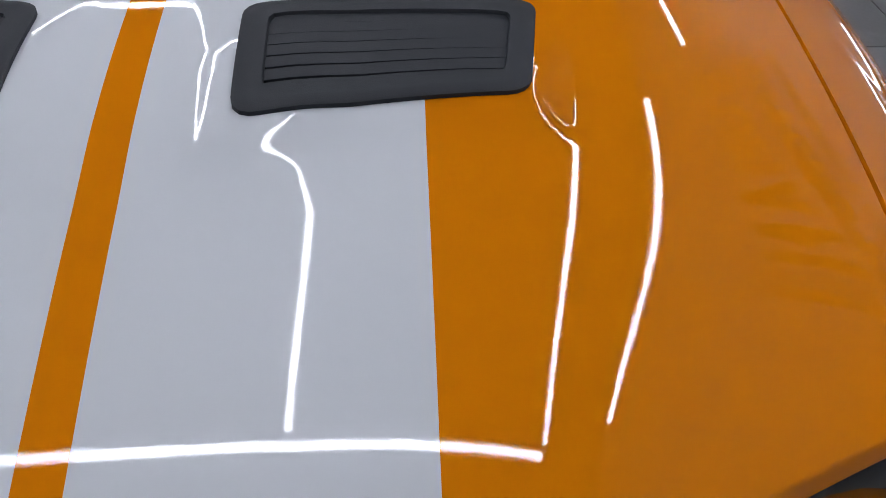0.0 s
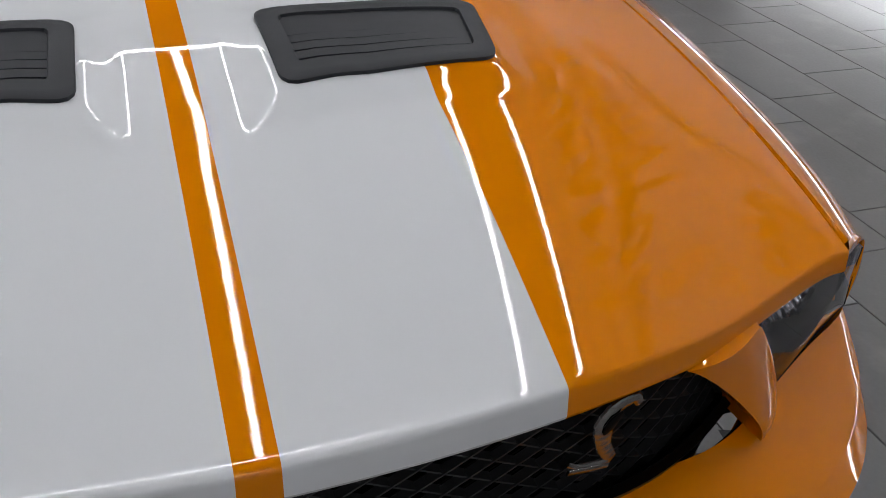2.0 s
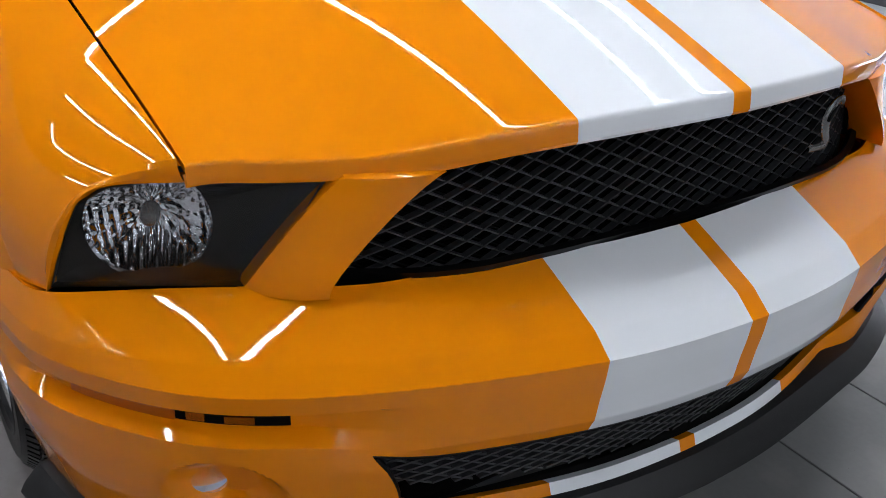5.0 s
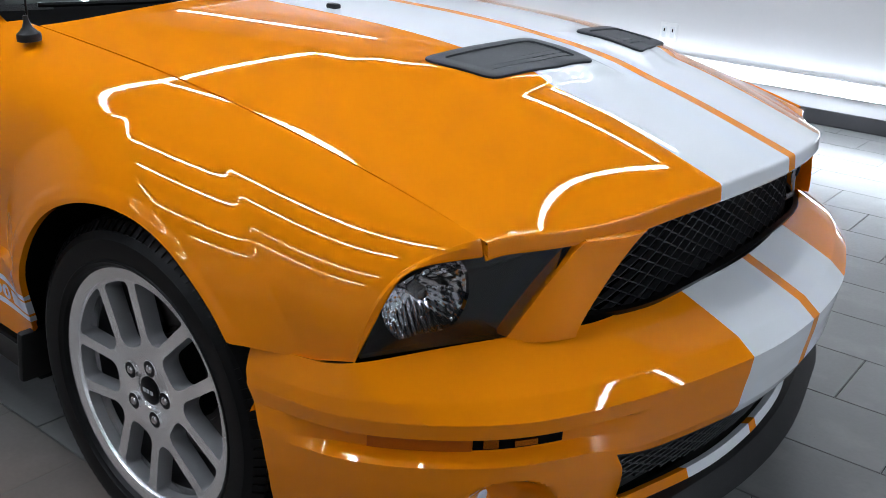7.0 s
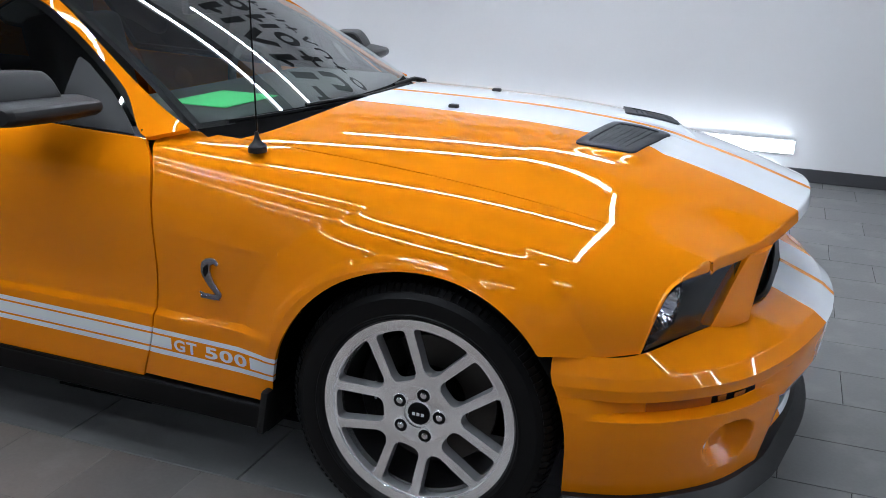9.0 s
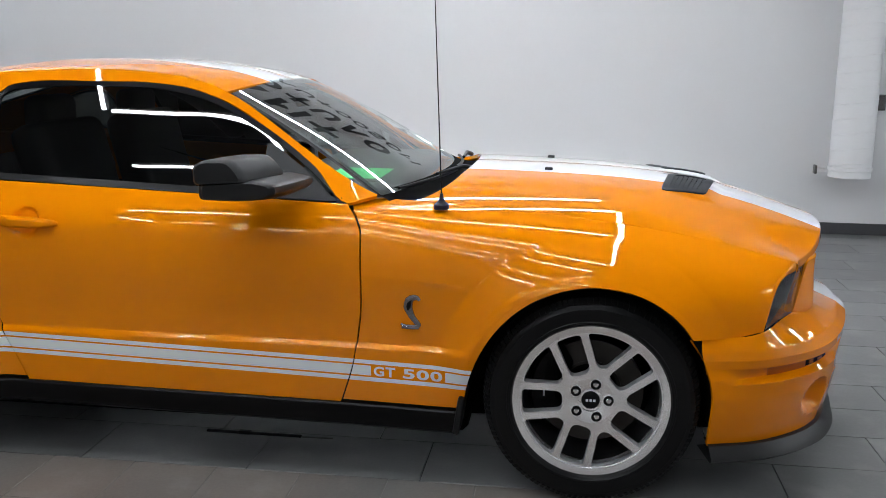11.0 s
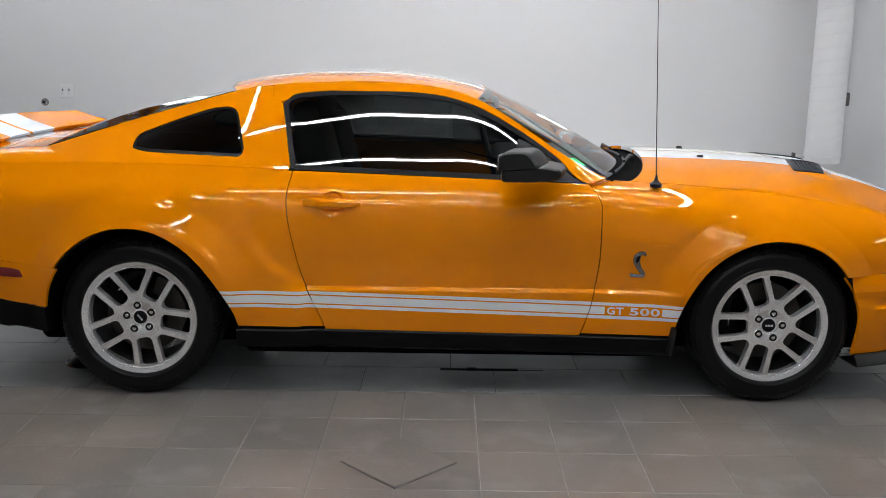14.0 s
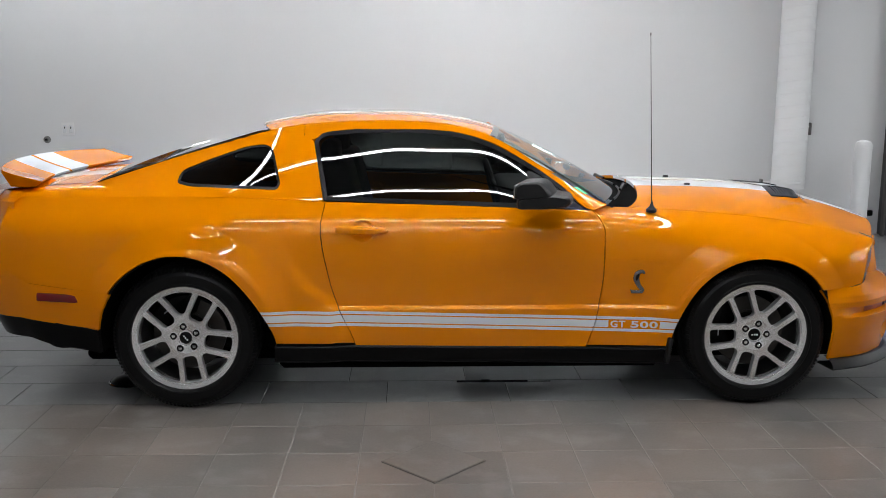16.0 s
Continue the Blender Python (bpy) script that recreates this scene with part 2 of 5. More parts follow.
def box(sx, sy, sz, at=(0, 0, 0), bevel=0.0, seg=1, rot=None):
    bm = bmesh.new()
    bmesh.ops.create_cube(bm, size=1.0)
    bmesh.ops.scale(bm, vec=(sx, sy, sz), verts=bm.verts)
    if bevel:
        bmesh.ops.bevel(bm, geom=bm.edges[:], offset=bevel, segments=seg, affect="EDGES", profile=0.5)
    if rot is not None:
        bmesh.ops.transform(bm, matrix=rot, verts=bm.verts)
    bmesh.ops.translate(bm, vec=at, verts=bm.verts)
    return bm


def lathe(profile, steps=48, axis="y"):
    """A body of revolution from (radius, along) pairs."""
    rows = []
    for r, a in profile:
        ring = []
        for k in range(steps):
            t = 2 * math.pi * k / steps
            c, s = r * math.cos(t), r * math.sin(t)
            ring.append({"y": (c, a, s), "z": (c, s, a), "x": (a, c, s)}[axis])
        rows.append(ring)
    return grid(rows, close_u=True)


def rod(points, radius, sides=8, ends=True):
    """A round rod along points; radius: one number or a function of 0..1."""
    pts = [Vector(p) for p in points]
    rows = []
    for i, p in enumerate(pts):
        d = (pts[min(i + 1, len(pts) - 1)] - pts[max(i - 1, 0)]).normalized()
        a = d.cross(Vector((0, 0, 1)) if abs(d.z) < 0.9 else Vector((1, 0, 0))).normalized()
        b = d.cross(a)
        r = radius(i / (len(pts) - 1)) if callable(radius) else radius
        rows.append([p + (a * math.cos(t) + b * math.sin(t)) * r for t in (2 * math.pi * k / sides for k in range(sides))])
    bm = grid(rows, close_u=True)
    if ends:
        bmesh.ops.holes_fill(bm, edges=[e for e in bm.edges if e.is_boundary])
    bmesh.ops.recalc_face_normals(bm, faces=bm.faces)
    return bm


def join(*bms):
    """Several bmeshes as one."""
    out = bmesh.new()
    for b in bms:
        mesh = bpy.data.meshes.new("scrap")
        b.to_mesh(mesh)
        b.free()
        out.from_mesh(mesh)
        bpy.data.meshes.remove(mesh)
    return out


# ---- the hall ----
WALL_Y = 4.25
X0, X1, Y0 = -9.5, 8.0, -10.0


def structure(name, bm, material, label, category):
    return tagged(part(name, bm, material), label, category, kind="structure")


structure("floor", box(X1 - X0, WALL_Y - Y0 + 0.2, 0.08, ((X0 + X1) / 2, (WALL_Y + Y0) / 2, -0.046)), GROUT, "grey grouted screed under large porcelain floor tiles", "floor")
floor = bpy.data.objects["floor"]
structure("wall_north", box(X1 - X0 + 0.4, 0.2, CEILING, ((X0 + X1) / 2, WALL_Y + 0.1, CEILING / 2)), WALL, "plain white painted showroom wall with soft grey shading", "wall")
structure("wall_south", box(X1 - X0 + 0.4, 0.2, CEILING, ((X0 + X1) / 2, Y0 - 0.1, CEILING / 2)), WALL_GREY, "plain grey painted wall at the back of the hall", "wall")
structure("wall_west", box(0.2, WALL_Y - Y0, CEILING, (X0 - 0.1, (WALL_Y + Y0) / 2, CEILING / 2)), WALL, "plain white painted end wall of the hall", "wall")
structure("wall_east", box(0.2, WALL_Y - Y0, CEILING, (X1 + 0.1, (WALL_Y + Y0) / 2, CEILING / 2)), WALL, "plain white painted end wall of the hall", "wall")
structure("ceiling", box(X1 - X0 + 0.4, WALL_Y - Y0 + 0.4, 0.12, ((X0 + X1) / 2, (WALL_Y + Y0) / 2, CEILING + 0.06)), CEIL, "plain pale grey ceiling of the hall", "ceiling")
base = structure("baseboard", box(12.3, 0.014, 0.095, (-3.25, WALL_Y - 0.008, 0.0475), 0.003), BASEBOARD, "dark grey tile baseboard along the white wall", "baseboard")

# linear lamps: a tray with a glowing diffuser below
LAMPS = [
    # x0, y0, x1, y1: a ladder over the car, a single line beyond it, and more of them over the hall; those at x above
    # 4, x below -3.4 and y -5.9 are unseen, added as fill light
    (-2.93, -1.64, 0.60, -1.64), (-2.93, 0.23, 0.60, 0.23), (-2.93, 2.02, 0.60, 2.02), (0.62, -1.66, 0.62, 2.04), (-2.95, -1.66, -2.95, 2.04),
    (-2.2, 2.72, 0.45, 2.72), (-3.0, -2.45, 0.40, -2.45), (4.2, -3.0, 4.2, 3.0), (5.5, -3.0, 5.5, 3.0), (6.8, -3.0, 6.8, 3.0), (-7.4, 3.4, -3.4, 3.4), (-7.6, -1.4, -4.6, -1.4),
    (-3.30, -4.2, -0.2, -4.2), (-0.2, -4.2, 0.8, -4.2), (-3.32, -4.22, -3.32, -3.4), (-3.2, -5.9, 0.6, -5.9),
]
LAMP_Z = 3.40


def linear_lamp(x0, y0, x1, y1):
    dx, dy = x1 - x0, y1 - y0
    long = math.hypot(dx, dy) - 0.07
    thing = tagged(new("linear_lamp"), "slim white linear lamp with a bright diffuser, hung under the ceiling", "ceiling lamp", "linear lamps under the ceiling")
    thing.matrix_world = pose((x0 + x1) / 2, (y0 + y1) / 2, LAMP_Z, 0, 0, math.degrees(math.atan2(dy, dx)))
    part("tray", box(long, 0.050, 0.05, (0, 0, 0.028), 0.004), DUCT, thing)
    part("diffuser", box(long - 0.01, 0.038, 0.014, (0, 0, -0.004), 0.003), LAMP, thing, "glowing white diffuser")
    for s in (-1, 1):
        part("hanger", rod([(s * (long / 2 - 0.2), 0, 0.05), (s * (long / 2 - 0.2), 0, CEILING - LAMP_Z)], 0.003, 6), STEEL, thing)


for lamp in LAMPS:
    linear_lamp(*lamp)

# wall washer low on the wall behind the car
washer = tagged(new("wall_washer"), "long low lamp that washes the white wall with light", "wall lamp")
part("tray", box(5.1, 0.05, 0.10, (-1.70, WALL_Y - 0.025, 0.245), 0.004), DUCT, washer)
part("diffuser", box(5.08, 0.03, 0.084, (-1.70, WALL_Y - 0.062, 0.245), 0.004), WASH, washer, "glowing white diffuser")


# ---- the car: origin on the ground under the front axle, nose towards +x ----
car = tagged(
    new("sports_car"), "glossy orange two-door sports coupe with white stripes on grey tiles", "car"
)
AXLES = (0.0, -2.72)
ARCHES = ((-0.02, 0.335, 0.392), (-2.70, 0.338, 0.410))

def curve_smooth(degree, *pts):
    """One polynomial near the given (x, value) pairs."""
    c = np.polyfit([p[0] for p in pts], [p[1] for p in pts], degree)
    return lambda x: float(np.polyval(c, x))


def spline(*pts):
    """A natural cubic spline through the given (x, value) pairs: smooth reflections."""
    xs, vs = np.array([p[0] for p in pts], float), np.array([p[1] for p in pts], float)
    order = np.argsort(xs)
    xs, vs = xs[order], vs[order]
    n, h = len(xs), np.diff(xs)
    a, b = np.eye(n), np.zeros(n)
    for i in range(1, n - 1):
        a[i, i - 1], a[i, i], a[i, i + 1] = h[i - 1], 2 * (h[i - 1] + h[i]), h[i]
        b[i] = 6 * ((vs[i + 1] - vs[i]) / h[i] - (vs[i] - vs[i - 1]) / h[i - 1])
    m = np.linalg.solve(a, b)

    def at(x):
        x = min(max(x, xs[0]), xs[-1])
        i = min(max(int(np.searchsorted(xs, x)) - 1, 0), n - 2)
        u, w = xs[i + 1] - x, x - xs[i]
        return float(m[i] * u**3 / (6 * h[i]) + m[i + 1] * w**3 / (6 * h[i]) + (vs[i] / h[i] - m[i] * h[i] / 6) * u + (vs[i + 1] / h[i] - m[i + 1] * h[i] / 6) * w)

    return at


half_width = spline((-3.9, 0.70), (-3.6, 0.835), (-3.4, 0.872), (-3.1, 0.892), (-2.72, 0.899), (-2.2, 0.892), (-1.4, 0.888), (-0.8, 0.888), (-0.3, 0.897), (0.15, 0.899), (0.40, 0.886), (0.52, 0.856), (0.66, 0.785))
tumble = spline((0.14, -0.052), (0.24, -0.030), (0.34, -0.018), (0.44, -0.012), (0.55, -0.006), (0.68, -0.001), (0.80, -0.0005), (0.86, -0.010), (0.905, -0.034), (0.95, -0.068), (1.03, -0.118), (1.12, -0.16))
scoop_edge = curve((0.40, -2.00), (0.46, -1.99), (0.52, -2.03), (0.60, -2.13), (0.70, -2.20), (0.80, -2.24), (1.0, -2.28))
belt_z = spline((-3.3, 1.00), (-2.7, 1.005), (-2.06, 0.985), (-1.4, 0.962), (-0.79, 0.940), (-0.6, 0.935))
rail_z = spline((-0.60, 0.93), (-0.70, 0.958), (-1.033, 1.144), (-1.27, 1.282), (-1.40, 1.322), (-1.55, 1.343), (-1.73, 1.352), (-2.00, 1.344), (-2.30, 1.313), (-2.45, 1.274), (-2.823, 1.165), (-3.18, 1.055))
rail_y = spline((-0.60, 0.775), (-0.70, 0.752), (-1.033, 0.672), (-1.27, 0.602), (-1.45, 0.568), (-1.73, 0.552), (-2.3, 0.548), (-2.8, 0.585), (-3.18, 0.63))
hood_edge_y = spline((-0.75, 0.685), (-0.45, 0.695), (0.0, 0.706), (0.40, 0.711), (0.634, 0.706))
hood_edge_z = curve_smooth(3, (-0.75, 0.945), (-0.5, 0.936), (-0.15, 0.909), (0.0, 0.896), (0.15, 0.879), (0.28, 0.860), (0.40, 0.836), (0.55, 0.803), (0.62, 0.785))
door_front = curve((0.25, -0.825), (0.29, -0.812), (0.44, -0.768), (0.66, -0.742), (0.85, -0.743), (0.90, -0.760), (0.95, -0.795), (1.1, -0.80))
door_rear = curve((0.28, -1.915), (0.32, -1.926), (0.487, -1.998), (0.61, -2.036), (0.877, -2.076), (1.004, -2.056), (1.1, -2.07))


def body_y(x, z):
    """Half the width of the lower body at a place of its side."""
    y = half_width(x) + tumble(z)
    mid = step(-0.34, -0.50, x) * step(-2.16, -2.02, x)
    y -= 0.014 * mid * step(0.476, 0.494, z) * step(0.76, 0.52, z)
    e = scoop_edge(z)
    y += step(e + 0.006, e - 0.040, x) * (0.020 * step(0.86, 0.56, z) + 0.003) * step(-3.7, -3.2, x) * step(1.0, 0.9, z)
    return y + flare(x, z)


def flare(x, z):
    """How far the side swells over a wheel: a flat band between a crisp upper edge and the lip."""
    for cx, cz, r in ARCHES:
        if abs(x - cx) > 0.6:
            continue
        up = r + 0.098 - math.hypot(x - cx, z - cz - 0.034)
        low = math.hypot(x - cx, z - cz) - r
        if up > 0:
            up = up**2 / (up + 0.008)
            f = up / (up + low) if low > 0 else 1.0
            return (0.034 * f + 0.003 * step(0.030, 0.012, low)) * step(0.30, 0.52, z)
    return 0.0


def side_y(x, z):
    """Half the width of the whole side, glasshouse included."""
    zb = belt_z(x)
    if z <= zb:
        return body_y(x, z)
    zr, yr, yb = rail_z(x), rail_y(x), body_y(x, zb)
    if zr - zb < 0.02:
        return yb
    s = min((z - zb) / (zr - zb), 1.0)
    return yb + (yr - yb) * (0.84 * s + 0.16 * s * s)


def arch_z(x):
    """The lower edge of the painted side: sill, wheel openings, bumper seams."""
    for cx, cz, r in ARCHES:
        if abs(x - cx) < r:
            return cz + math.sqrt(r * r - (x - cx) ** 2)
    if x > -0.3:
        return 0.0
    return 0.290 - 0.016 * (x + 0.45) / 1.0 if x > -2.5 else 0.30


def columns(a, b, n, arch=None):
    """Places along x from a to b, close together where a wheel opening begins."""
    if not arch:
        return [mixv(a, b, k / n) for k in range(n + 1)]
    cx, _, r = arch
    lo, hi = max(min(a, b), cx - r), min(max(a, b), cx + r)
    inner = [cx + r * math.cos(math.pi * k / 130) for k in range(131)]
    inner = [x for x in inner if lo - 1e-6 <= x <= hi + 1e-6]
    outer = [mixv(min(a, b), lo - 1e-4, k / n) for k in range(n + 1)] if min(a, b) < lo else []
    outer += [mixv(hi + 1e-4, max(a, b), k / n) for k in range(n + 1)] if max(a, b) > hi else []
    return sorted(set(outer + inner))


def side_panel(xs, low, top, rear, front, levels=72):
    """A panel of the right side. rear, front: its edges, x as a function of z."""
    a, b = xs[0], xs[-1]
    rows = []
    for k in range(levels + 1):
        row = []
        for x0 in xs:
            u = (x0 - a) / (b - a)
            z = mixv(low(x0), top(x0), k / levels)
            x = x0 + (1 - u) ** 2 * (rear(z) - a) + u**2 * (front(z) - b)
            row.append((x, -side_y(x, z), z))
        rows.append(row)
    return rows


def bezier(p0, p1, p2, p3, t):
    return tuple((1 - t) ** 3 * a + 3 * t * (1 - t) ** 2 * b + 3 * t * t * (1 - t) * c + t**3 * d for a, b, c, d in zip(p0, p1, p2, p3))


def outward(bm, flange):
    """Faces of the right side turned to look away from the car, with a folded border."""
    bm.normal_update()
    if sum(f.normal.y * f.calc_area() for f in bm.faces) > 0:
        bmesh.ops.reverse_faces(bm, faces=bm.faces)
    if flange:
        fold(bm, flange)
    return bm


# front fender
def fender_low(x):
    cx, cz, r = ARCHES[0]
    if x > cx + 0.28:
        return max(0.572 + 0.02 * step(0.40, 0.53, x), cz + math.sqrt(max(r * r - (x - cx) ** 2, 0)) if x < cx + r else 0)
    return arch_z(x)


def fender_mid(x):
    """The height at which the fender's side begins to roll over to the bonnet."""
    return 0.72 - 0.07 * (x + 0.78)


roll_up = spline((-0.80, 0.93), (-0.4, 0.68), (0.0, 0.56), (0.4, 0.48), (0.66, 0.45))
roll_in = spline((-0.80, 0.81), (-0.4, 0.70), (0.0, 0.62), (0.4, 0.58), (0.66, 0.56))
roll_slope = spline((-0.80, 0.08), (-0.4, 0.26), (0.0, 0.37), (0.4, 0.43), (0.66, 0.45))


def fender_section(x, f):
    """Half the width and the height of the fender: f from -1 below the sill over 0 at its widest to 1 at the bonnet's edge."""
    zm = fender_mid(x)
    if f < 0:
        z = mixv(0.22, zm, 1 + f)
        return body_y(x, z), z
    top_x = min(x, 0.64)
    yw, yt, zt = half_width(x) + tumble(zm), hood_edge_y(top_x) + 0.003, hood_edge_z(top_x)
    reach = roll_in(x) * (yw - yt)
    y, z = bezier((yw, zm), (yw, mixv(zm, zt, roll_up(x))), (yt + reach, zt - roll_slope(x) * reach), (yt, zt), f)
    return y + flare(x, z), z


def fender_y(x, z):
    """Half the width of the fender at a height."""
    lo, hi = -1.0, 1.0
    for _ in range(20):
        m = (lo + hi) / 2
        lo, hi = (m, hi) if fender_section(x, m)[1] < z else (lo, m)
    return fender_section(x, lo)[0]


def skin_y(x, z):
    """Half the width of the painted side, front fender included."""
    return fender_y(x, z) if x > -0.78 else side_y(x, z)


brow = curve((0.58, 0.508), (0.60, 0.512), (0.66, 0.524), (0.70, 0.536), (0.735, 0.553), (0.76, 0.582), (0.775, 0.607), (0.785, 0.628))


def fender_rows(xs, count):
    a, b = xs[0], xs[-1]
    columns_ = []
    for x0 in xs:
        u = (x0 - a) / (b - a)

        def place(f):
            x = x0
            for _ in range(12):
                y, z = fender_section(x, f)
                x = mixv(x, x0 + (1 - u) ** 2 * (door_front(z) + 0.002 - a) + u**2 * (brow(z) - b), 0.6)
            return x, -y, z

        lo, hi, goal = -1.0, 1.0, fender_low(x0)
        for _ in range(24):
            m = (lo + hi) / 2
            lo, hi = (m, hi) if fender_section(x0, m)[1] < goal else (lo, m)
        columns_.append([place(mixv(lo, 1.0, k / count)) for k in range(count + 1)])
    return [list(r) for r in zip(*columns_)]


fender_xs = columns(-0.812, 0.50, 44, ARCHES[0])
rows = fender_rows(fender_xs, 110)
both("front_fender", grid(rows, flange=0.014, flip=False), PAINT_SIDE, car)

rim_line = [curve(*[(f, p[a]) for f, p in zip((0.0, 0.3, 0.55, 0.75, 0.9, 1.0), ((0.512, -0.856, 0.588), (0.530, -0.838, 0.645), (0.545, -0.822, 0.695), (0.560, -0.803, 0.730), (0.585, -0.768, 0.746), (0.629, -0.704, 0.753)))]) for a in range(3)]
strip = []
for row in rows:
    e = Vector(row[-1])
    if e.z < 0.588:
        continue
    f = min(max((e.z - 0.588) / 0.195, 0.0), 1.0)
    r = Vector([line(f) for line in rim_line])
    out = Vector((0.8, -0.6, 0.1)) * 0.004
    strip.append([tuple(p) for p in (e, e.lerp(r, 0.25) + out, e.lerp(r, 0.7) + out, r, r + Vector((-0.03, 0.012, 0)))])
both("fender_brow", outward(grid(strip), 0.0), PAINT, car)

# doors
door_xs = columns(-1.926, -0.812, 150)
rows = side_panel(door_xs, lambda x: 0.302 - 0.0165 * (x + 2.0) / 1.2, lambda x: belt_z(x) + 0.001, lambda z: door_rear(z) + 0.002, lambda z: door_front(z) - 0.003, 120)
# a round finger recess behind the handle
rows = [[(x, y + 0.017 * step(0.052, 0.036, math.hypot(x + 1.880, z - 0.853)), z) for x, y, z in row] for row in rows]
doors = both("door", grid(rows, flange=0.014), PAINT_SIDE, car)

# rear quarters, up to the belt, with the shoulder over to the boot lid behind the cabin
def seam_z(x):
    """The joint between the rear quarter and the bumper."""
    return 0.570 + 0.046 * (1 - (max(x, -3.45) + 3.45) / 0.39) + 0.06 * step(-3.44, -3.54, x)


def quarter_low(x):
    cx, cz, r = ARCHES[1]
    if x < cx - 0.30:
        return max(seam_z(x), cz + math.sqrt(max(r * r - (x - cx) ** 2, 0)) if abs(x - cx) < r else 0)
    return arch_z(x)


quarter_xs = columns(-3.56, -1.926, 14, ARCHES[1])
tail = curve((0.40, -3.57), (0.55, -3.58), (0.80, -3.565), (0.95, -3.54), (1.02, -3.50))


def deck_z(x):
    return 1.052 - 0.10 * max(-3.2 - x, 0) ** 1.3


rows = side_panel(quarter_xs, quarter_low, lambda x: belt_z(x), lambda z: tail(z), lambda z: door_rear(z) - 0.002, 44)
both("rear_quarter", grid(rows, flange=0.014), PAINT_SIDE, car)
rows = []
for k in range(13):
    t = k / 12
    row = []
    for i in range(22):
        x = mixv(-3.545, -3.10, i / 21)
        z0 = belt_z(x)
        y0 = -body_y(x, z0)
        row.append(bezier((x, y0, z0), (x, y0 + 0.022, z0 + 0.022), (x, -0.72, deck_z(x) - 0.002), (x, -0.60, deck_z(x)), t))
    rows.append(row)
both("rear_shoulder", grid(rows), PAINT, car)


# the ring of bodywork round the rear side window, and the strip over the door window
def outline(points, n=120):
    """A closed outline of n points, evenly spread along straight pieces."""
    p = [Vector(q) for q in points] + [Vector(points[0])]
    d = [0.0]
    for a, b in zip(p, p[1:]):
        d.append(d[-1] + (b - a).length)
    out = []
    for k in range(n):
        s = d[-1] * k / n
        i = max(j for j in range(len(p) - 1) if d[j] <= s + 1e-9)
        out.append(p[i].lerp(p[i + 1], (s - d[i]) / max(d[i + 1] - d[i], 1e-9)))
    return out


def rounded(points, radius, n=6):
    """The corners of a closed outline rounded off."""
    p = [Vector(q) for q in points]
    out = []
    for i, b in enumerate(p):
        a, c = p[i - 1], p[(i + 1) % len(p)]
        r = radius[i] if isinstance(radius, (list, tuple)) else radius
        r = min(r, (a - b).length * 0.49, (c - b).length * 0.49)
        s, e = b + (a - b).normalized() * r, b + (c - b).normalized() * r
        for k in range(n + 1):
            t = k / n
            out.append(s * (1 - t) ** 2 + b * 2 * t * (1 - t) + e * t * t)
    return out


def inset(points, d):
    """An outline drawn in by d (counter-clockwise or not, towards its middle)."""
    p = [Vector(q) for q in points]
    area = sum(a.x * b.y - a.y * b.x for a, b in zip(p, p[1:] + p[:1]))
    sign = 1 if area > 0 else -1
    out = []
    for i, b in enumerate(p):
        t = (p[(i + 1) % len(p)] - p[i - 1]).normalized()
        out.append(b + Vector((-t.y, t.x)) * d * sign)
    return out


def on_side(q, off=0.0):
    return (q.x, -(side_y(q.x, q.y) - off), q.y)


def ring(outer, inner, n=6, off0=0.0, off1=0.0):
    return [[on_side(a.lerp(b, k / n), mixv(off0, off1, k / n)) for a, b in zip(outer, inner)] for k in range(n + 1)]


def pane(edge, off, n=8):
    c = sum(edge, Vector((0, 0))) / len(edge)
    return [[on_side(a.lerp(c, min(k / n, 0.995)), off) for a in edge] for k in range(n + 1)]


QUARTER_WINDOW = [(-2.765, 1.063), (-2.752, 1.118), (-2.60, 1.178), (-2.43, 1.234), (-2.325, 1.240), (-2.272, 1.060), (-2.288, 1.033), (-2.70, 1.048)]
q_hole = outline(rounded([Vector(p) for p in QUARTER_WINDOW], [0.02, 0.03, 0.2, 0.06, 0.05, 0.02, 0.02, 0.05]), 160)
c_pillar = [(-3.10, belt_z(-3.10)), (-3.18, 1.050), (-2.823, rail_z(-2.823)), (-2.62, rail_z(-2.62)), (-2.45, rail_z(-2.45)), (-2.30, rail_z(-2.30)), (-2.172, rail_z(-2.172))]
c_pillar += [(-2.172, 1.269), (-2.126, 1.262), (-2.096, 1.127), (-2.068, 0.986)]
c_pillar += [(mixv(-2.068, -3.10, k / 8), belt_z(mixv(-2.068, -3.10, k / 8))) for k in range(1, 8)]
c_out = outline([Vector(p) for p in c_pillar], 160)
mid = Vector((-2.52, 1.13))


def spin(loop):
    """Start a loop at the same bearing, running the same way round."""
    area = sum(a.x * b.y - a.y * b.x for a, b in zip(loop, loop[1:] + loop[:1]))
    loop = loop if area > 0 else loop[::-1]
    k = min(range(len(loop)), key=lambda i: abs(math.atan2(loop[i].y - mid.y, loop[i].x - mid.x)))
    return loop[k:] + loop[:k]


def bearing_match(outer, inner, c):
    """For each point of the inner loop, the point of the outer one in the same direction from c."""
    out = []
    for p in inner:
        d = p - c
        best = None
        for a, b in zip(outer, outer[1:] + outer[:1]):
            e = b - a
            den = d.x * e.y - d.y * e.x
            if abs(den) < 1e-9:
                continue
            s = ((a.x - c.x) * e.y - (a.y - c.y) * e.x) / den
            t = ((a.x - c.x) * d.y - (a.y - c.y) * d.x) / den
            if s > 0 and -1e-6 <= t <= 1 + 1e-6 and (best is None or s > best[0]):
                best = (s, a + e * t)
        out.append(best[1] if best else p)
    return out


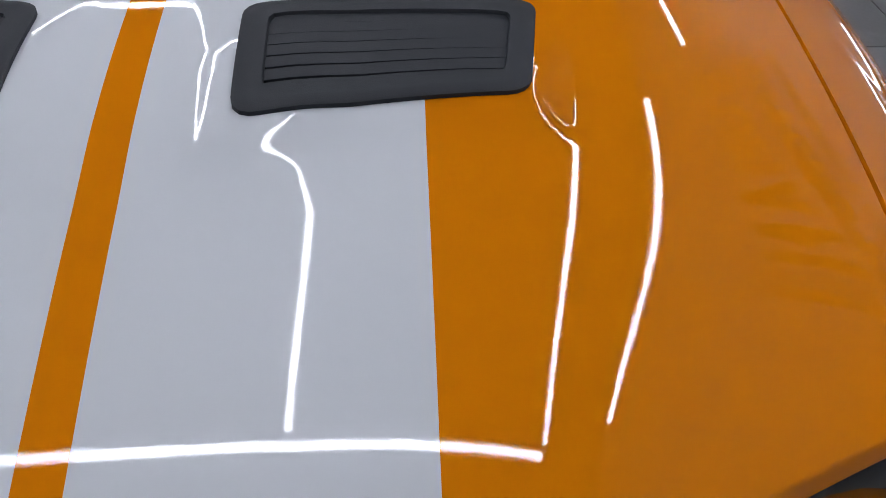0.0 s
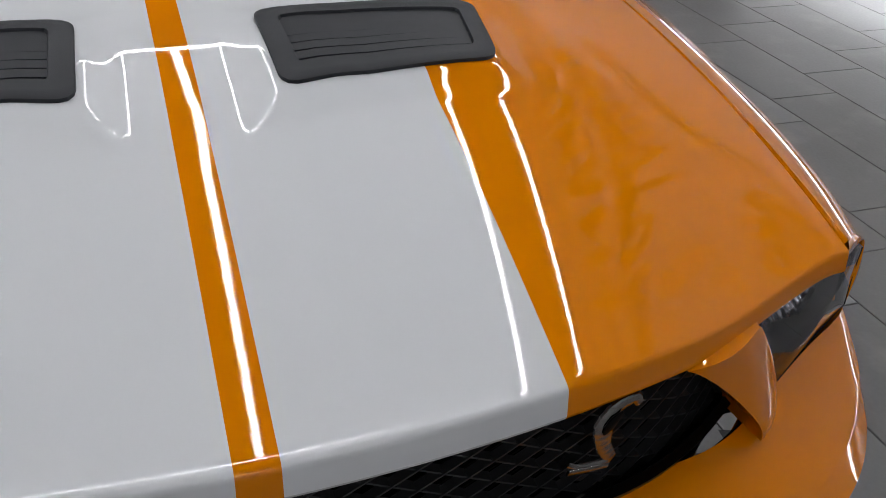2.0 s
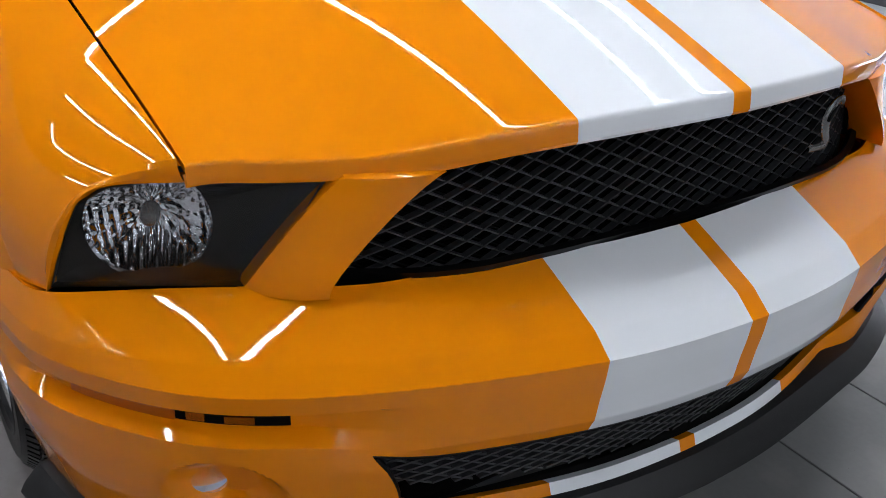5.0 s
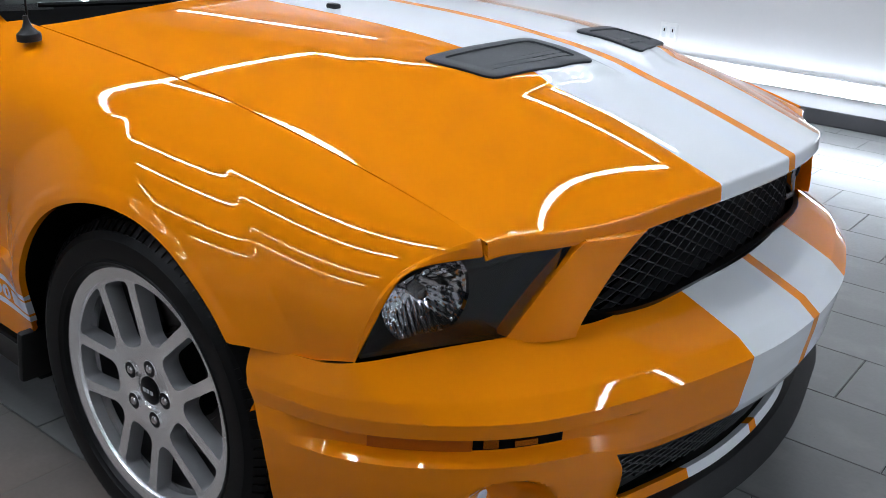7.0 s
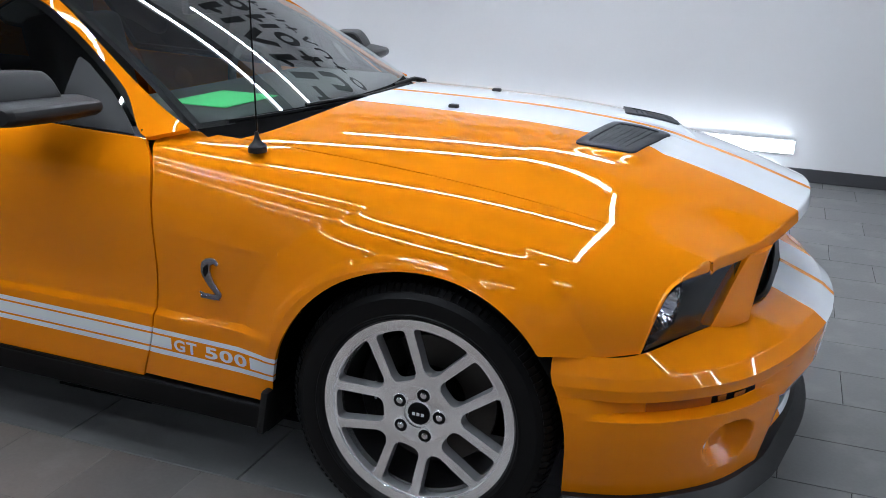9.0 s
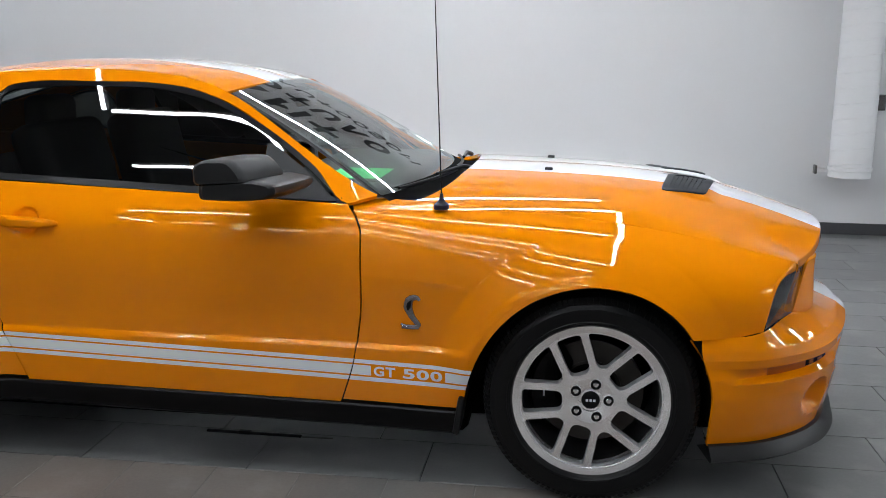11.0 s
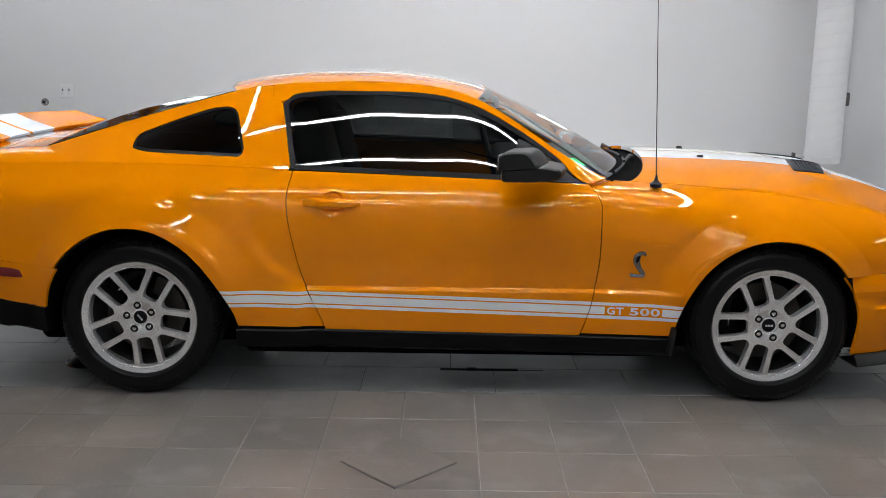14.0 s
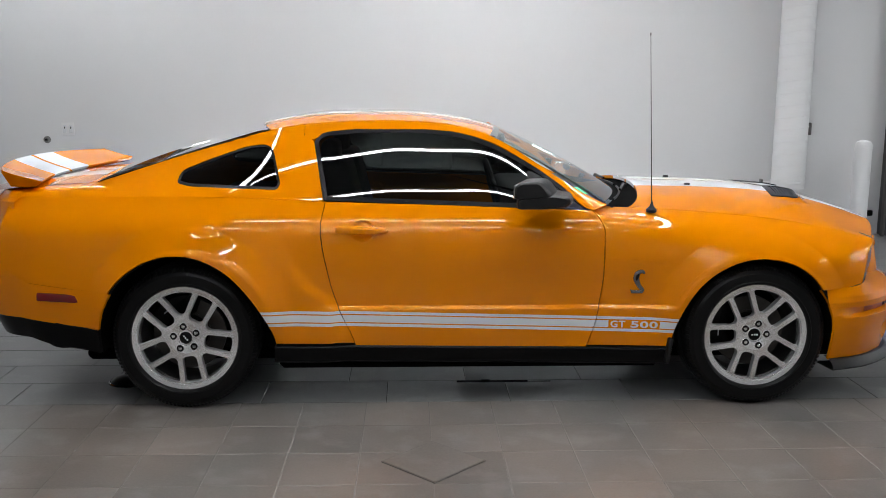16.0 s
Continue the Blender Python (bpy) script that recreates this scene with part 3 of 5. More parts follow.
q_in = spin(q_hole)
c_ring = bearing_match(c_out, q_in, Vector((-2.50, 1.125)))
both("c_pillar", outward(grid(ring(c_ring, q_in, 8), close_u=True), 0.012), PAINT, car)
seam_rows = [[(x, -(side_y(x, belt_z(x) + dz) - 0.0025), belt_z(x) + dz) for x in [mixv(-3.10, -2.075, k / 30) for k in range(31)]] for dz in (-0.012, -0.006, 0.0, 0.006, 0.012)]
both("shoulder_seam", outward(grid(seam_rows), 0.004), PAINT, car)
q_glass = inset(q_in, 0.012)
both("quarter_window_seal", outward(grid(ring(inset(q_in, -0.001), q_glass, 2, 0.004, 0.006), close_u=True), 0.01), BLACK_SATIN, car)
both("quarter_window", grid(pane(q_glass, 0.006), close_u=True, flip=True), QUARTER_GLASS, car)

DOOR_WINDOW = [(-2.062, 0.988), (-2.092, 1.127), (-2.122, 1.262), (-2.075, 1.294), (-1.89, 1.311), (-1.62, 1.311), (-1.45, 1.300), (-1.285, 1.258), (-1.085, 1.154), (-0.932, 1.051), (-0.795, 0.944)]
d_out = outline(rounded([Vector(p) for p in DOOR_WINDOW], [0.01, 0.1, 0.05, 0.08, 0.1, 0.1, 0.1, 0.15, 0.1, 0.1, 0.01]), 220)
d_in = inset(d_out, 0.017)
rows = []
for k in range(7):
    row = []
    for i in range(70):
        x = mixv(-2.17, -0.715, i / 69)
        top = Vector((x, rail_z(x)))
        s = curve((-2.17, 1.268), (-2.122, 1.262), (-2.075, 1.294), (-1.89, 1.311), (-1.62, 1.311), (-1.45, 1.300), (-1.285, 1.258), (-1.085, 1.154), (-0.932, 1.051), (-0.795, 0.944), (-0.755, 0.954), (-0.715, 0.962))(x)
        row.append(on_side(Vector((x, s)).lerp(top, k / 6)))
    rows.append(row)
both("roof_rail", grid(rows, flange=0.012), PAINT, car)
both("door_window_frame", outward(grid(ring(inset(d_out, -0.002), d_in, 3, 0.002, 0.010), close_u=True), 0.012), BLACK_SATIN, car)
both("door_window", grid(pane(d_in, 0.010, 10), close_u=True, flip=True), SIDE_GLASS, car)
sail = [Vector(p) for p in ((-0.835, 0.948), (-1.095, 0.956), (-1.095, 1.122), (-1.060, 1.108), (-0.965, 1.046))]
both("mirror_triangle", outward(grid(pane(outline(sail, 60), -0.001, 4), close_u=True), 0.012), BLACK_PLASTIC, car)

# roof, windscreen, rear window
roof_c = curve((-1.18, 1.300), (-1.30, 1.336), (-1.43, 1.360), (-1.737, 1.388), (-2.05, 1.384), (-2.23, 1.367), (-2.45, 1.325))


def roof_row(f):
    row = []
    for k in range(41):
        u = -1 + k / 20
        x = mixv(-1.215 - 0.055 * u * u, -2.43 + 0.09 * u * u, f)
        yr, zr = rail_y(x), rail_z(x)
        row.append((x, u * yr, zr + (roof_c(x) - zr) * (1 - abs(u) ** 2.4)))
    return row


part("roof", grid([roof_row(k / 24) for k in range(25)], flange=0.012), PAINT_CENTRE, car, "orange roof panel with two white stripes")


def screen_point(u, v):
    """The windscreen: u across, v from the cowl up to the roof."""
    y = u * mixv(0.742, 0.580, v)
    x = mixv(-0.545 - 0.165 * u * u, -1.222 - 0.055 * u * u, v)
    z = mixv(0.970 - 0.012 * u * u, 1.318 - 0.036 * u * u, v) + 0.018 * math.sin(math.pi * v)
    return (x, y, z)


screen = part("windscreen", grid([[screen_point(-0.985 + 1.97 * k / 32, v / 20) for k in range(33)] for v in range(21)]), WINDSCREEN, car, "green tinted laminated windscreen")
screen.visible_shadow = False
part("windscreen_band", join(
    grid([[tuple(a + b for a, b in zip(screen_point(-1 + 2 * k / 32, v), (-0.004, 0, -0.004))) for k in range(33)] for v in (0.93, 0.965, 1.0)]),
    *[grid([[tuple(a + b for a, b in zip(screen_point(s * u, v / 20), (-0.004, 0, -0.004))) for v in range(21)] for u in (0.945, 0.97, 1.0)]) for s in (-1, 1)],
), BLACK_SATIN, car)


def rear_glass(u, v):
    x = mixv(-2.44 + 0.09 * u * u, -3.34 + 0.17 * u * u, v)
    z = mixv(1.322, 1.020, v) + 0.035 * math.sin(math.pi * v) - (0.015 - 0.055 * v) * u * u
    return (x, u * mixv(0.545, 0.615, v), z)


part("rear_window", grid([[rear_glass(-1 + k / 12, v / 14) for k in range(25)] for v in range(15)], flip=True), REAR_GLASS, car, "dark tinted sloping rear window")
rows = []
for k in range(41):
    x = mixv(-2.352, -3.165, k / 40)
    h = 0.002
    rows.append([(x, -(rail_y(x) + 0.0015), rail_z(x) - 0.003), (x, -(rail_y(x) - 0.002), rail_z(x) + 0.5 * h), (x, -(rail_y(x) - 0.012), rail_z(x) + h), (x, -(rail_y(x) - 0.045), rail_z(x) + h + 0.002)])
both("rear_window_trim", outward(grid(rows), 0.0), BLACK_SATIN, car, "black moulding along the rear window")


# ---- hood ----
hood_c = curve_smooth(5, (-0.62, 1.003), (-0.44, 1.006), (-0.15, 1.002), (0.18, 0.985), (0.31, 0.970), (0.45, 0.945), (0.60, 0.907), (0.72, 0.872), (0.84, 0.832))


def even(degree, *pts):
    """An even polynomial near the given (x, value) pairs."""
    c = np.polyfit([p[0] ** 2 for p in pts], [p[1] for p in pts], degree)
    return lambda x: float(np.polyval(c, x * x))


lip_x = even(3, (0.0, 0.836), (0.14, 0.829), (0.267, 0.808), (0.40, 0.764), (0.50, 0.716), (0.58, 0.680), (0.66, 0.650), (0.71, 0.632))
lip_z = spline((0.0, 0.828), (0.15, 0.826), (0.265, 0.8185), (0.38, 0.803), (0.46, 0.787), (0.54, 0.778), (0.64, 0.778), (0.73, 0.783))
VENT = ((0.228, 0.383, 0.0), (0.283, 0.094, 0.0), (0.453, 0.097, 0.0), (0.385, 0.360, 0.0))


def vent_depth(x, y):
    """How far a place lies inside the vent's outline, in metres; less than 0 outside."""
    y, best = abs(y), 1.0
    for (ax, ay, _), (bx, by, _) in zip(VENT, VENT[1:] + VENT[:1]):
        dx, dy = bx - ax, by - ay
        best = min(best, (dx * (y - ay) - dy * (x - ax)) / math.hypot(dx, dy))
    return best


def hood_base(x, y):
    return hood_c(x) + (hood_edge_z(x) - hood_c(x)) * min(abs(y) / hood_edge_y(x), 1.0) ** 2.5


# how far the front edge lies below the plain dome, from the middle to the side
lip_drop = spline(*[(y, lip_z(y) - hood_base(lip_x(y), y)) for y in [0.73 * k / 14 for k in range(15)]])
# the part of it that spreads far back over the hood; the rest turns down close to the edge
soft_drop = spline((0.0, -0.005), (0.1, -0.0062), (0.2, -0.0103), (0.3, -0.0175), (0.38, -0.0255), (0.45, -0.030), (0.52, -0.0295), (0.60, -0.020), (0.66, -0.010), (0.73, 0.0))


def hood_z(x, y, vents=False):
    a = abs(y)
    ahead = x - lip_x(min(a, 0.708))
    z = hood_base(x, y) + soft_drop(a) * min(max(ahead / 0.60 + 1, 0.0), 1.1) ** 1.3
    z += (lip_drop(a) - soft_drop(a)) * min(max(ahead / 0.34 + 1, 0.0), 1.1) ** 2.2
    # each vent sits on a low swelling that rises towards its front edge
    d = vent_depth(x, y)
    z += 0.009 * step(-0.048, 0.0, d) * step(0.20, 0.40, x)
    z += 0.004 * step(0.20, 0.42, x) * step(0.54, 0.44, x) * step(-0.055, 0.0, -abs(y) + 0.15)
    if vents:
        z -= 0.045 * min(max((d - 0.010) / 0.010, 0.0), 1.0)
    return z


def hood_rows():
    n, k = 190, 160
    rows = []
    ys = [hood_edge_y(0.2) * (-1 + 2 * j / k) for j in range(k + 1)]
    for i in range(n + 1):
        row = []
        for y in ys:
            f = y / hood_edge_y(0.2)
            xr = -0.455 - 0.09 * f * f - 0.05 * f**8
            xf = lip_x(abs(f) * 0.708)
            x = mixv(xr, xf, i / n)
            yy = f * (hood_edge_y(min(x, 0.634)) - 0.002)
            z = hood_z(x, yy, True)
            row.append((x, yy, z))
        rows.append(row)
    last = rows[-1]
    for dx, dz in ((0.003, -0.0015), (0.005, -0.004), (0.006, -0.008), (0.008, -0.022), (0.009, -0.029), (0.006, -0.034), (0.000, -0.035)):
        rows.append([(x + dx * (1 - 0.4 * abs(y) / 0.73), y, z + dz * (1 - 0.15 * step(0.42, 0.56, abs(y)))) for x, y, z in last])
    return rows


hood_vs = hood_rows()
hood = part("hood", grid(hood_vs, flange=0.016, flip=True), PAINT_CENTRE, car, "orange bonnet with two broad white stripes")


def vent_part(s):
    """One charcoal louvre insert on the bonnet; s: the side."""
    c = [Vector((x, s * y)) for x, y, _ in VENT]
    edge = outline(rounded(c, 0.024), 96)
    inner = outline(rounded(inset_poly(c, 0.026), 0.010), 96)
    inner = bearing_match(inner, edge, sum(edge, Vector((0, 0))) / len(edge))

    def up(p, h):
        return (p.x, p.y, hood_z(p.x, p.y) + h)

    rows = [[up(p, 0.0005) for p in edge], [up(p, 0.0045) for p in edge]]
    rows += [[up(a.lerp(b, t), 0.006) for a, b in zip(edge, inner)] for t in (0.10, 0.5, 0.95)]
    rows += [[up(b, 0.003) for b in inner], [up(b, -0.020) for b in inner]]
    bm = grid(rows, close_u=True)
    bmesh.ops.recalc_face_normals(bm, faces=bm.faces)
    frame_part = part("hood_vent", bm, VENT_PLASTIC, car, "charcoal plastic louvred vent insert")
    ri, ro, fi, fo = (Vector((x, s * y)) for x, y, _ in (VENT[1], VENT[0], VENT[2], VENT[3]))
    for k in range(7):
        f = 0.19 + 0.63 * k / 6
        a, b = ri.lerp(fi, f), ro.lerp(fo, f)
        a, b = a.lerp(b, 0.085), b.lerp(a, 0.075)
        pts = []
        for j in range(9):
            p = a.lerp(b, j / 8)
            z = hood_z(p.x, p.y)
            pts.append([(p.x - 0.0068, p.y, z + 0.0036), (p.x + 0.0070, p.y, z + 0.0006), (p.x + 0.0064, p.y, z - 0.0040), (p.x - 0.0062, p.y, z - 0.0010)])
        bm = grid(pts, close_u=True)
        bmesh.ops.holes_fill(bm, edges=[e for e in bm.edges if e.is_boundary])
        bmesh.ops.recalc_face_normals(bm, faces=bm.faces)
        part("louvre", bm, VENT_PLASTIC, frame_part)
    # near-black sheet: the shade between the louvres is put into its colour
    bm = grid([[up(ri.lerp(fi, i / 6).lerp(ro.lerp(fo, i / 6), j / 8), -0.014) for j in range(9)] for i in range(7)])
    part("vent_floor", bm, DARK, frame_part)


def inset_poly(c, d):
    """A four-cornered outline with all its sides moved in by d."""
    area = sum(a.x * b.y - a.y * b.x for a, b in zip(c, c[1:] + c[:1]))
    sign = 1 if area > 0 else -1
    lines = []
    for a, b in zip(c, c[1:] + c[:1]):
        t = (b - a).normalized()
        lines.append((a + Vector((-t.y, t.x)) * d * sign, t))
    out = []
    for (p, t), (q, u) in zip(lines[-1:] + lines[:-1], lines):
        den = t.x * u.y - t.y * u.x
        s = ((q.x - p.x) * u.y - (q.y - p.y) * u.x) / den
        out.append(p + t * s)
    return out


for s in (-1, 1):
    vent_part(s)

# dark inner shell behind the gaps, wheel houses, floor pan
rows = [[(x, -(skin_y(x, z) - 0.040), z) for x in [mixv(-3.45, 0.36, i / 240) for i in range(241)]] for z in [mixv(0.42, 0.76, k / 30) for k in range(31)]]
rows2 = [[(x, -(side_y(x, z) - 0.035), z) for x in [mixv(-2.26, -0.45, i / 30) for i in range(31)]] for z in [mixv(0.24, 0.62, k / 6) for k in range(7)]]
both("inner_side", join(grid(rows, keep=lambda i, j: all(math.hypot(mixv(-3.45, 0.36, (j + 0.5) / 240) - cx, mixv(0.42, 0.76, (i + 0.5) / 30) - cz) > r + 0.002 for cx, cz, r in ARCHES)), grid(rows2)), DARK, car)
part("floor_pan", box(1.90, 1.38, 0.07, (-1.36, 0, 0.165), 0.02), DARK, car)
part("belly", box(4.0, 1.10, 0.06, (-1.30, 0, 0.17), 0.02), DARK, car)
part("rear_belly", box(0.50, 1.30, 0.06, (-3.20, 0, 0.34), 0.02), DARK, car)
part("firewall", box(0.03, 1.30, 0.62, (-0.62, 0, 0.60), 0.005), DARK, car)
part("engine_tray", box(1.10, 1.20, 0.03, (0.0, 0, 0.66), 0.005), DARK, car)
for cx, cz, r in ARCHES:
    ring_rows = []
    turns = [math.pi * (-0.05 + 1.10 * k / 60) for k in range(61)]
    ring_rows.append([(cx + (r + 0.03) * math.cos(t), -(skin_y(cx + (r + 0.03) * math.cos(t), cz + (r + 0.03) * math.sin(t)) - 0.016), cz + (r + 0.03) * math.sin(t)) for t in turns])
    ring_rows.append([(cx + (r + 0.0015) * math.cos(t), -(skin_y(cx + r * math.cos(t), cz + r * math.sin(t)) - 0.006), cz + (r + 0.0015) * math.sin(t)) for t in turns])
    for y, rr in ((-0.86, r + 0.004), (-0.75, r + 0.004), (-0.55, r + 0.004), (-0.49, 0.05)):
        ring_rows.append([(cx + rr * math.cos(t), y, cz + rr * math.sin(t)) for t in turns])
    both("wheel_house", grid(ring_rows), DARK, car)


# ---- wheels: five pairs of parallel spokes, ventilated discs, calipers ----
def spoke_pair():
    """One fifth of the wheel's cast face: two spokes round a U-shaped window, half a window on either side."""
    c, d = math.cos(math.pi / 5), math.sin(math.pi / 5)

    def arc(r, a0, a1, n):
        return [Vector((r * math.sin(mixv(a0, a1, k / n)), r * math.cos(mixv(a0, a1, k / n)))) for k in range(n + 1)]

    a3 = math.atan2(0.0640, 0.2126)
    corners = [Vector((0.112 * d, 0.112 * c)), Vector((0.0550, 0.1010)), Vector((0.0600, 0.16)), Vector((0.0640, 0.2126))] + arc(0.222, a3 + 0.06, math.pi / 5, 6)
    # the flank's two corners rounded off
    soft = [corners[0]]
    for k in range(1, len(corners) - 1):
        a, b, e = corners[k - 1], corners[k], corners[k + 1]
        r = {1: 0.014, 3: 0.012}.get(k, 0.0)
        if r:
            p, q = b + (a - b).normalized() * r, b + (e - b).normalized() * r
            soft += [p * (1 - t) ** 2 + b * 2 * t * (1 - t) + q * t * t for t in (0, 0.2, 0.4, 0.6, 0.8, 1.0)]
        else:
            soft.append(b)
    soft.append(corners[-1])
    right = soft + [Vector((0.2292 * d, 0.2292 * c))]
    loop = right + arc(0.2292, math.pi / 5, -math.pi / 5, 16)[1:-1] + [Vector((-p.x, p.y)) for p in right[::-1]] + arc(0.0735, -math.pi / 5, math.pi / 5, 8)
    window = rounded([Vector((-0.0330, 0.090)), Vector((0.0330, 0.090)), Vector((0.0400, 0.2160)), Vector((0.0, 0.2206)), Vector((-0.0400, 0.2160))], [0.024, 0.024, 0.012, 0.03, 0.012], 7)
    bm = bmesh.new()
    edges = []
    for pts in (loop, window):
        vs = [bm.verts.new((p.x, -0.0075, p.y)) for p in pts]
        edges += [bm.edges.new((a, b)) for a, b in zip(vs, vs[1:] + vs[:1])]
    bmesh.ops.triangle_fill(bm, use_beauty=True, use_dissolve=False, edges=edges)
    for f in bm.faces:
        if f.normal.y > 0:
            f.normal_flip()
    rim_edges = [e for e in bm.edges if e.is_boundary]
    for depth, spread in ((0.0012, 0.0008), (0.034, 0.004)):
        made = bmesh.ops.extrude_edge_only(bm, edges=rim_edges)["geom"]
        for v in (g for g in made if isinstance(g, bmesh.types.BMVert)):
            v.co.y += depth
        rim_edges = [g for g in made if isinstance(g, bmesh.types.BMEdge) and g.is_boundary]
    bmesh.ops.recalc_face_normals(bm, faces=bm.faces)
    if sum(f.normal.y * f.calc_area() for f in bm.faces) > 0:
        bmesh.ops.reverse_faces(bm, faces=bm.faces)
    return bm


def wheel(width):
    """A wheel whose hub cap lies in the plane y = 0; its outer side looks towards -y."""
    w = tagged(new("wheel"), "silver ten-spoke alloy wheel")
    back = width
    tyre = [(0.246, -0.008), (0.2500, -0.0165), (0.254, -0.0245), (0.2585, -0.0270), (0.2620, -0.0310), (0.2650, -0.0315), (0.2675, -0.0295), (0.290, -0.0325), (0.3060, -0.0310), (0.3075, -0.0295), (0.318, -0.0255), (0.333, -0.010), (0.340, 0.012)]
    tyre += [(0.3425, 0.035), (0.3375, 0.036), (0.3375, 0.044), (0.3430, 0.045), (0.3435, 0.085), (0.3375, 0.086), (0.3375, 0.096), (0.3435, 0.097)]
    tyre += [(0.3435, back - 0.11), (0.340, back - 0.02), (0.325, back + 0.012), (0.29, back + 0.026), (0.25, back + 0.016), (0.235, back)]
    t = part("tyre", lathe(tyre, 120), RUBBER, w, "black low-profile road tyre")
    blocks = []
    for k in range(112):
        m = Matrix.Rotation(-2 * math.pi * k / 112, 4, "Y")
        for at, size, lean in (((0, 0.014, 0.3395), (0.0120, 0.034, 0.006), 12), ((0, -0.015, 0.3285), (0.0115, 0.022, 0.0055), 46)):
            bm = box(*size, at)
            bmesh.ops.rotate(bm, cent=at, matrix=Matrix.Rotation(radians(lean), 3, "X"), verts=bm.verts)
            bmesh.ops.transform(bm, matrix=m, verts=bm.verts)
            blocks.append(bm)
    tagged(part("tread_block", join(*blocks), RUBBER, t), kind="stuff")
    rim = [(0.2170, 0.030), (0.2235, 0.010), (0.2250, -0.008), (0.2275, -0.0125), (0.2450, -0.0160), (0.2485, -0.0165), (0.2505, -0.0145), (0.2508, -0.008), (0.244, 0.0)]
    part("rim_lip", lathe(rim, 120), MACHINED, w, "machined bright rim lip")
    part("rim_barrel", lathe([(0.2235, 0.010), (0.2200, 0.03), (0.212, 0.06), (0.207, 0.12), (0.212, back - 0.03), (0.235, back)], 72), BARREL, w)
    hub = [(0.0, 0.0015), (0.031, 0.0015), (0.0335, 0.003), (0.036, 0.003), (0.0385, -0.002), (0.046, -0.0035), (0.0738, -0.0078), (0.0738, 0.03)]
    part("hub", lathe(hub, 60), MACHINED, w)
    for k in range(5):
        a = 2 * math.pi * (k + 0.299) / 5
        bm = spoke_pair()
        bmesh.ops.transform(bm, matrix=Matrix.Rotation(-a, 4, "Y"), verts=bm.verts)
        pair = part("spoke", bm, MACHINED, w)
        pair.data.materials.append(ALLOY_PAINT)
        for f in pair.data.polygons:
            f.material_index = 0 if f.normal.y < -0.8 else 1
        b = a + math.pi / 5
        # flat black disc on the closed hub, painted as the shade of a lug pocket
        pocket_shade = lathe([(0.0, -0.0078), (0.0160, -0.0078), (0.0166, -0.005)], 20)
        rim_ring = lathe([(0.0164, -0.0060), (0.0168, -0.0088), (0.0178, -0.0082), (0.0182, 0.0)], 24)
        nut = lathe([(0.0, -0.012), (0.006, -0.012), (0.0085, -0.010), (0.0095, -0.004)], 12)
        for bm, name, m in ((pocket_shade, "lug_well", BLACK_SATIN), (rim_ring, "lug_ring", MACHINED), (nut, "lug_nut", CHROME)):
            bmesh.ops.translate(bm, vec=(0, 0, 0.0565), verts=bm.verts)
            bmesh.ops.transform(bm, matrix=Matrix.Rotation(-b, 4, "Y"), verts=bm.verts)
            part(name, bm, m, w)
    cap = part("centre_cap", lathe([(0.0, -0.0045), (0.024, -0.004), (0.0285, -0.0015), (0.030, 0.003)], 32), BLACK_SATIN, w, "black hub cap with pale mark")
    marks = [box(0.008, 0.0012, 0.0085, (x, -0.0052, 0.0), 0.0005, 1) for x in (-0.0115, 0.0, 0.0115)]
    part("cap_mark", join(*marks), WHITE_VINYL, cap)
    disc = part("brake_disc", lathe([(0.075, 0.095), (0.100, 0.095), (0.102, 0.090), (0.172, 0.090), (0.172, 0.118), (0.075, 0.118)], 64), DISC, w)
    bm = lathe([(0.115, 0.080), (0.188, 0.080), (0.195, 0.088), (0.195, 0.128), (0.115, 0.128)], 60)
    gone = [f for f in bm.faces if not (f.calc_center_median().x < -0.07 and abs(f.calc_center_median().z - 0.02) < 0.115)]
    bmesh.ops.delete(bm, geom=gone, context="FACES")
    bmesh.ops.holes_fill(bm, edges=[e for e in bm.edges if e.is_boundary])
    part("brake_caliper", bm, BLACK_SATIN, w, "black brake caliper with small white mark")
    part("caliper_mark", box(0.006, 0.001, 0.05, (-0.150, 0.0788, 0.0), 0), WHITE_VINYL, w)
    part("wheel_hub_back", lathe([(0.0, 0.07), (0.09, 0.07), (0.09, 0.15), (0.0, 0.15)], 24), DARK, w)
    return w


first = wheel(0.235)
first.parent = car
first.matrix_basis = pose(0, -0.872, 0.3435)
for x, s in ((AXLES[1], -1), (AXLES[0], 1), (AXLES[1], 1)):
    copy_thing(first, pose(x, s * 0.872, 0.3435, 0, 49.5 if x < -1 else 0, 0 if s < 0 else 180))


# ---- front bumper: rows of points round the nose ----
def plan(*pts):
    """A smooth line through points in space, from one end (0) to the other (1), by their order."""
    n = len(pts) - 1
    fs = [spline(*[(k / n, p[a]) for k, p in enumerate(pts)]) for a in range(3)]
    return lambda t: tuple(f(t) for f in fs)


top_line = plan((0.788, 0, 0.606), (0.781, -0.14, 0.606), (0.761, -0.28, 0.606), (0.738, -0.42, 0.607), (0.719, -0.52, 0.608), (0.655, -0.632, 0.604), (0.582, -0.75, 0.597), (0.520, -0.851, 0.590), (0.45, -0.880, 0.577), (0.375, -0.908, 0.570))
nose = plan((0.948, 0, 0.524), (0.941, -0.14, 0.524), (0.918, -0.28, 0.524), (0.880, -0.42, 0.524), (0.842, -0.53, 0.523), (0.778, -0.665, 0.520), (0.690, -0.775, 0.516), (0.570, -0.862, 0.512), (0.472, -0.898, 0.508), (0.375, -0.916, 0.504))


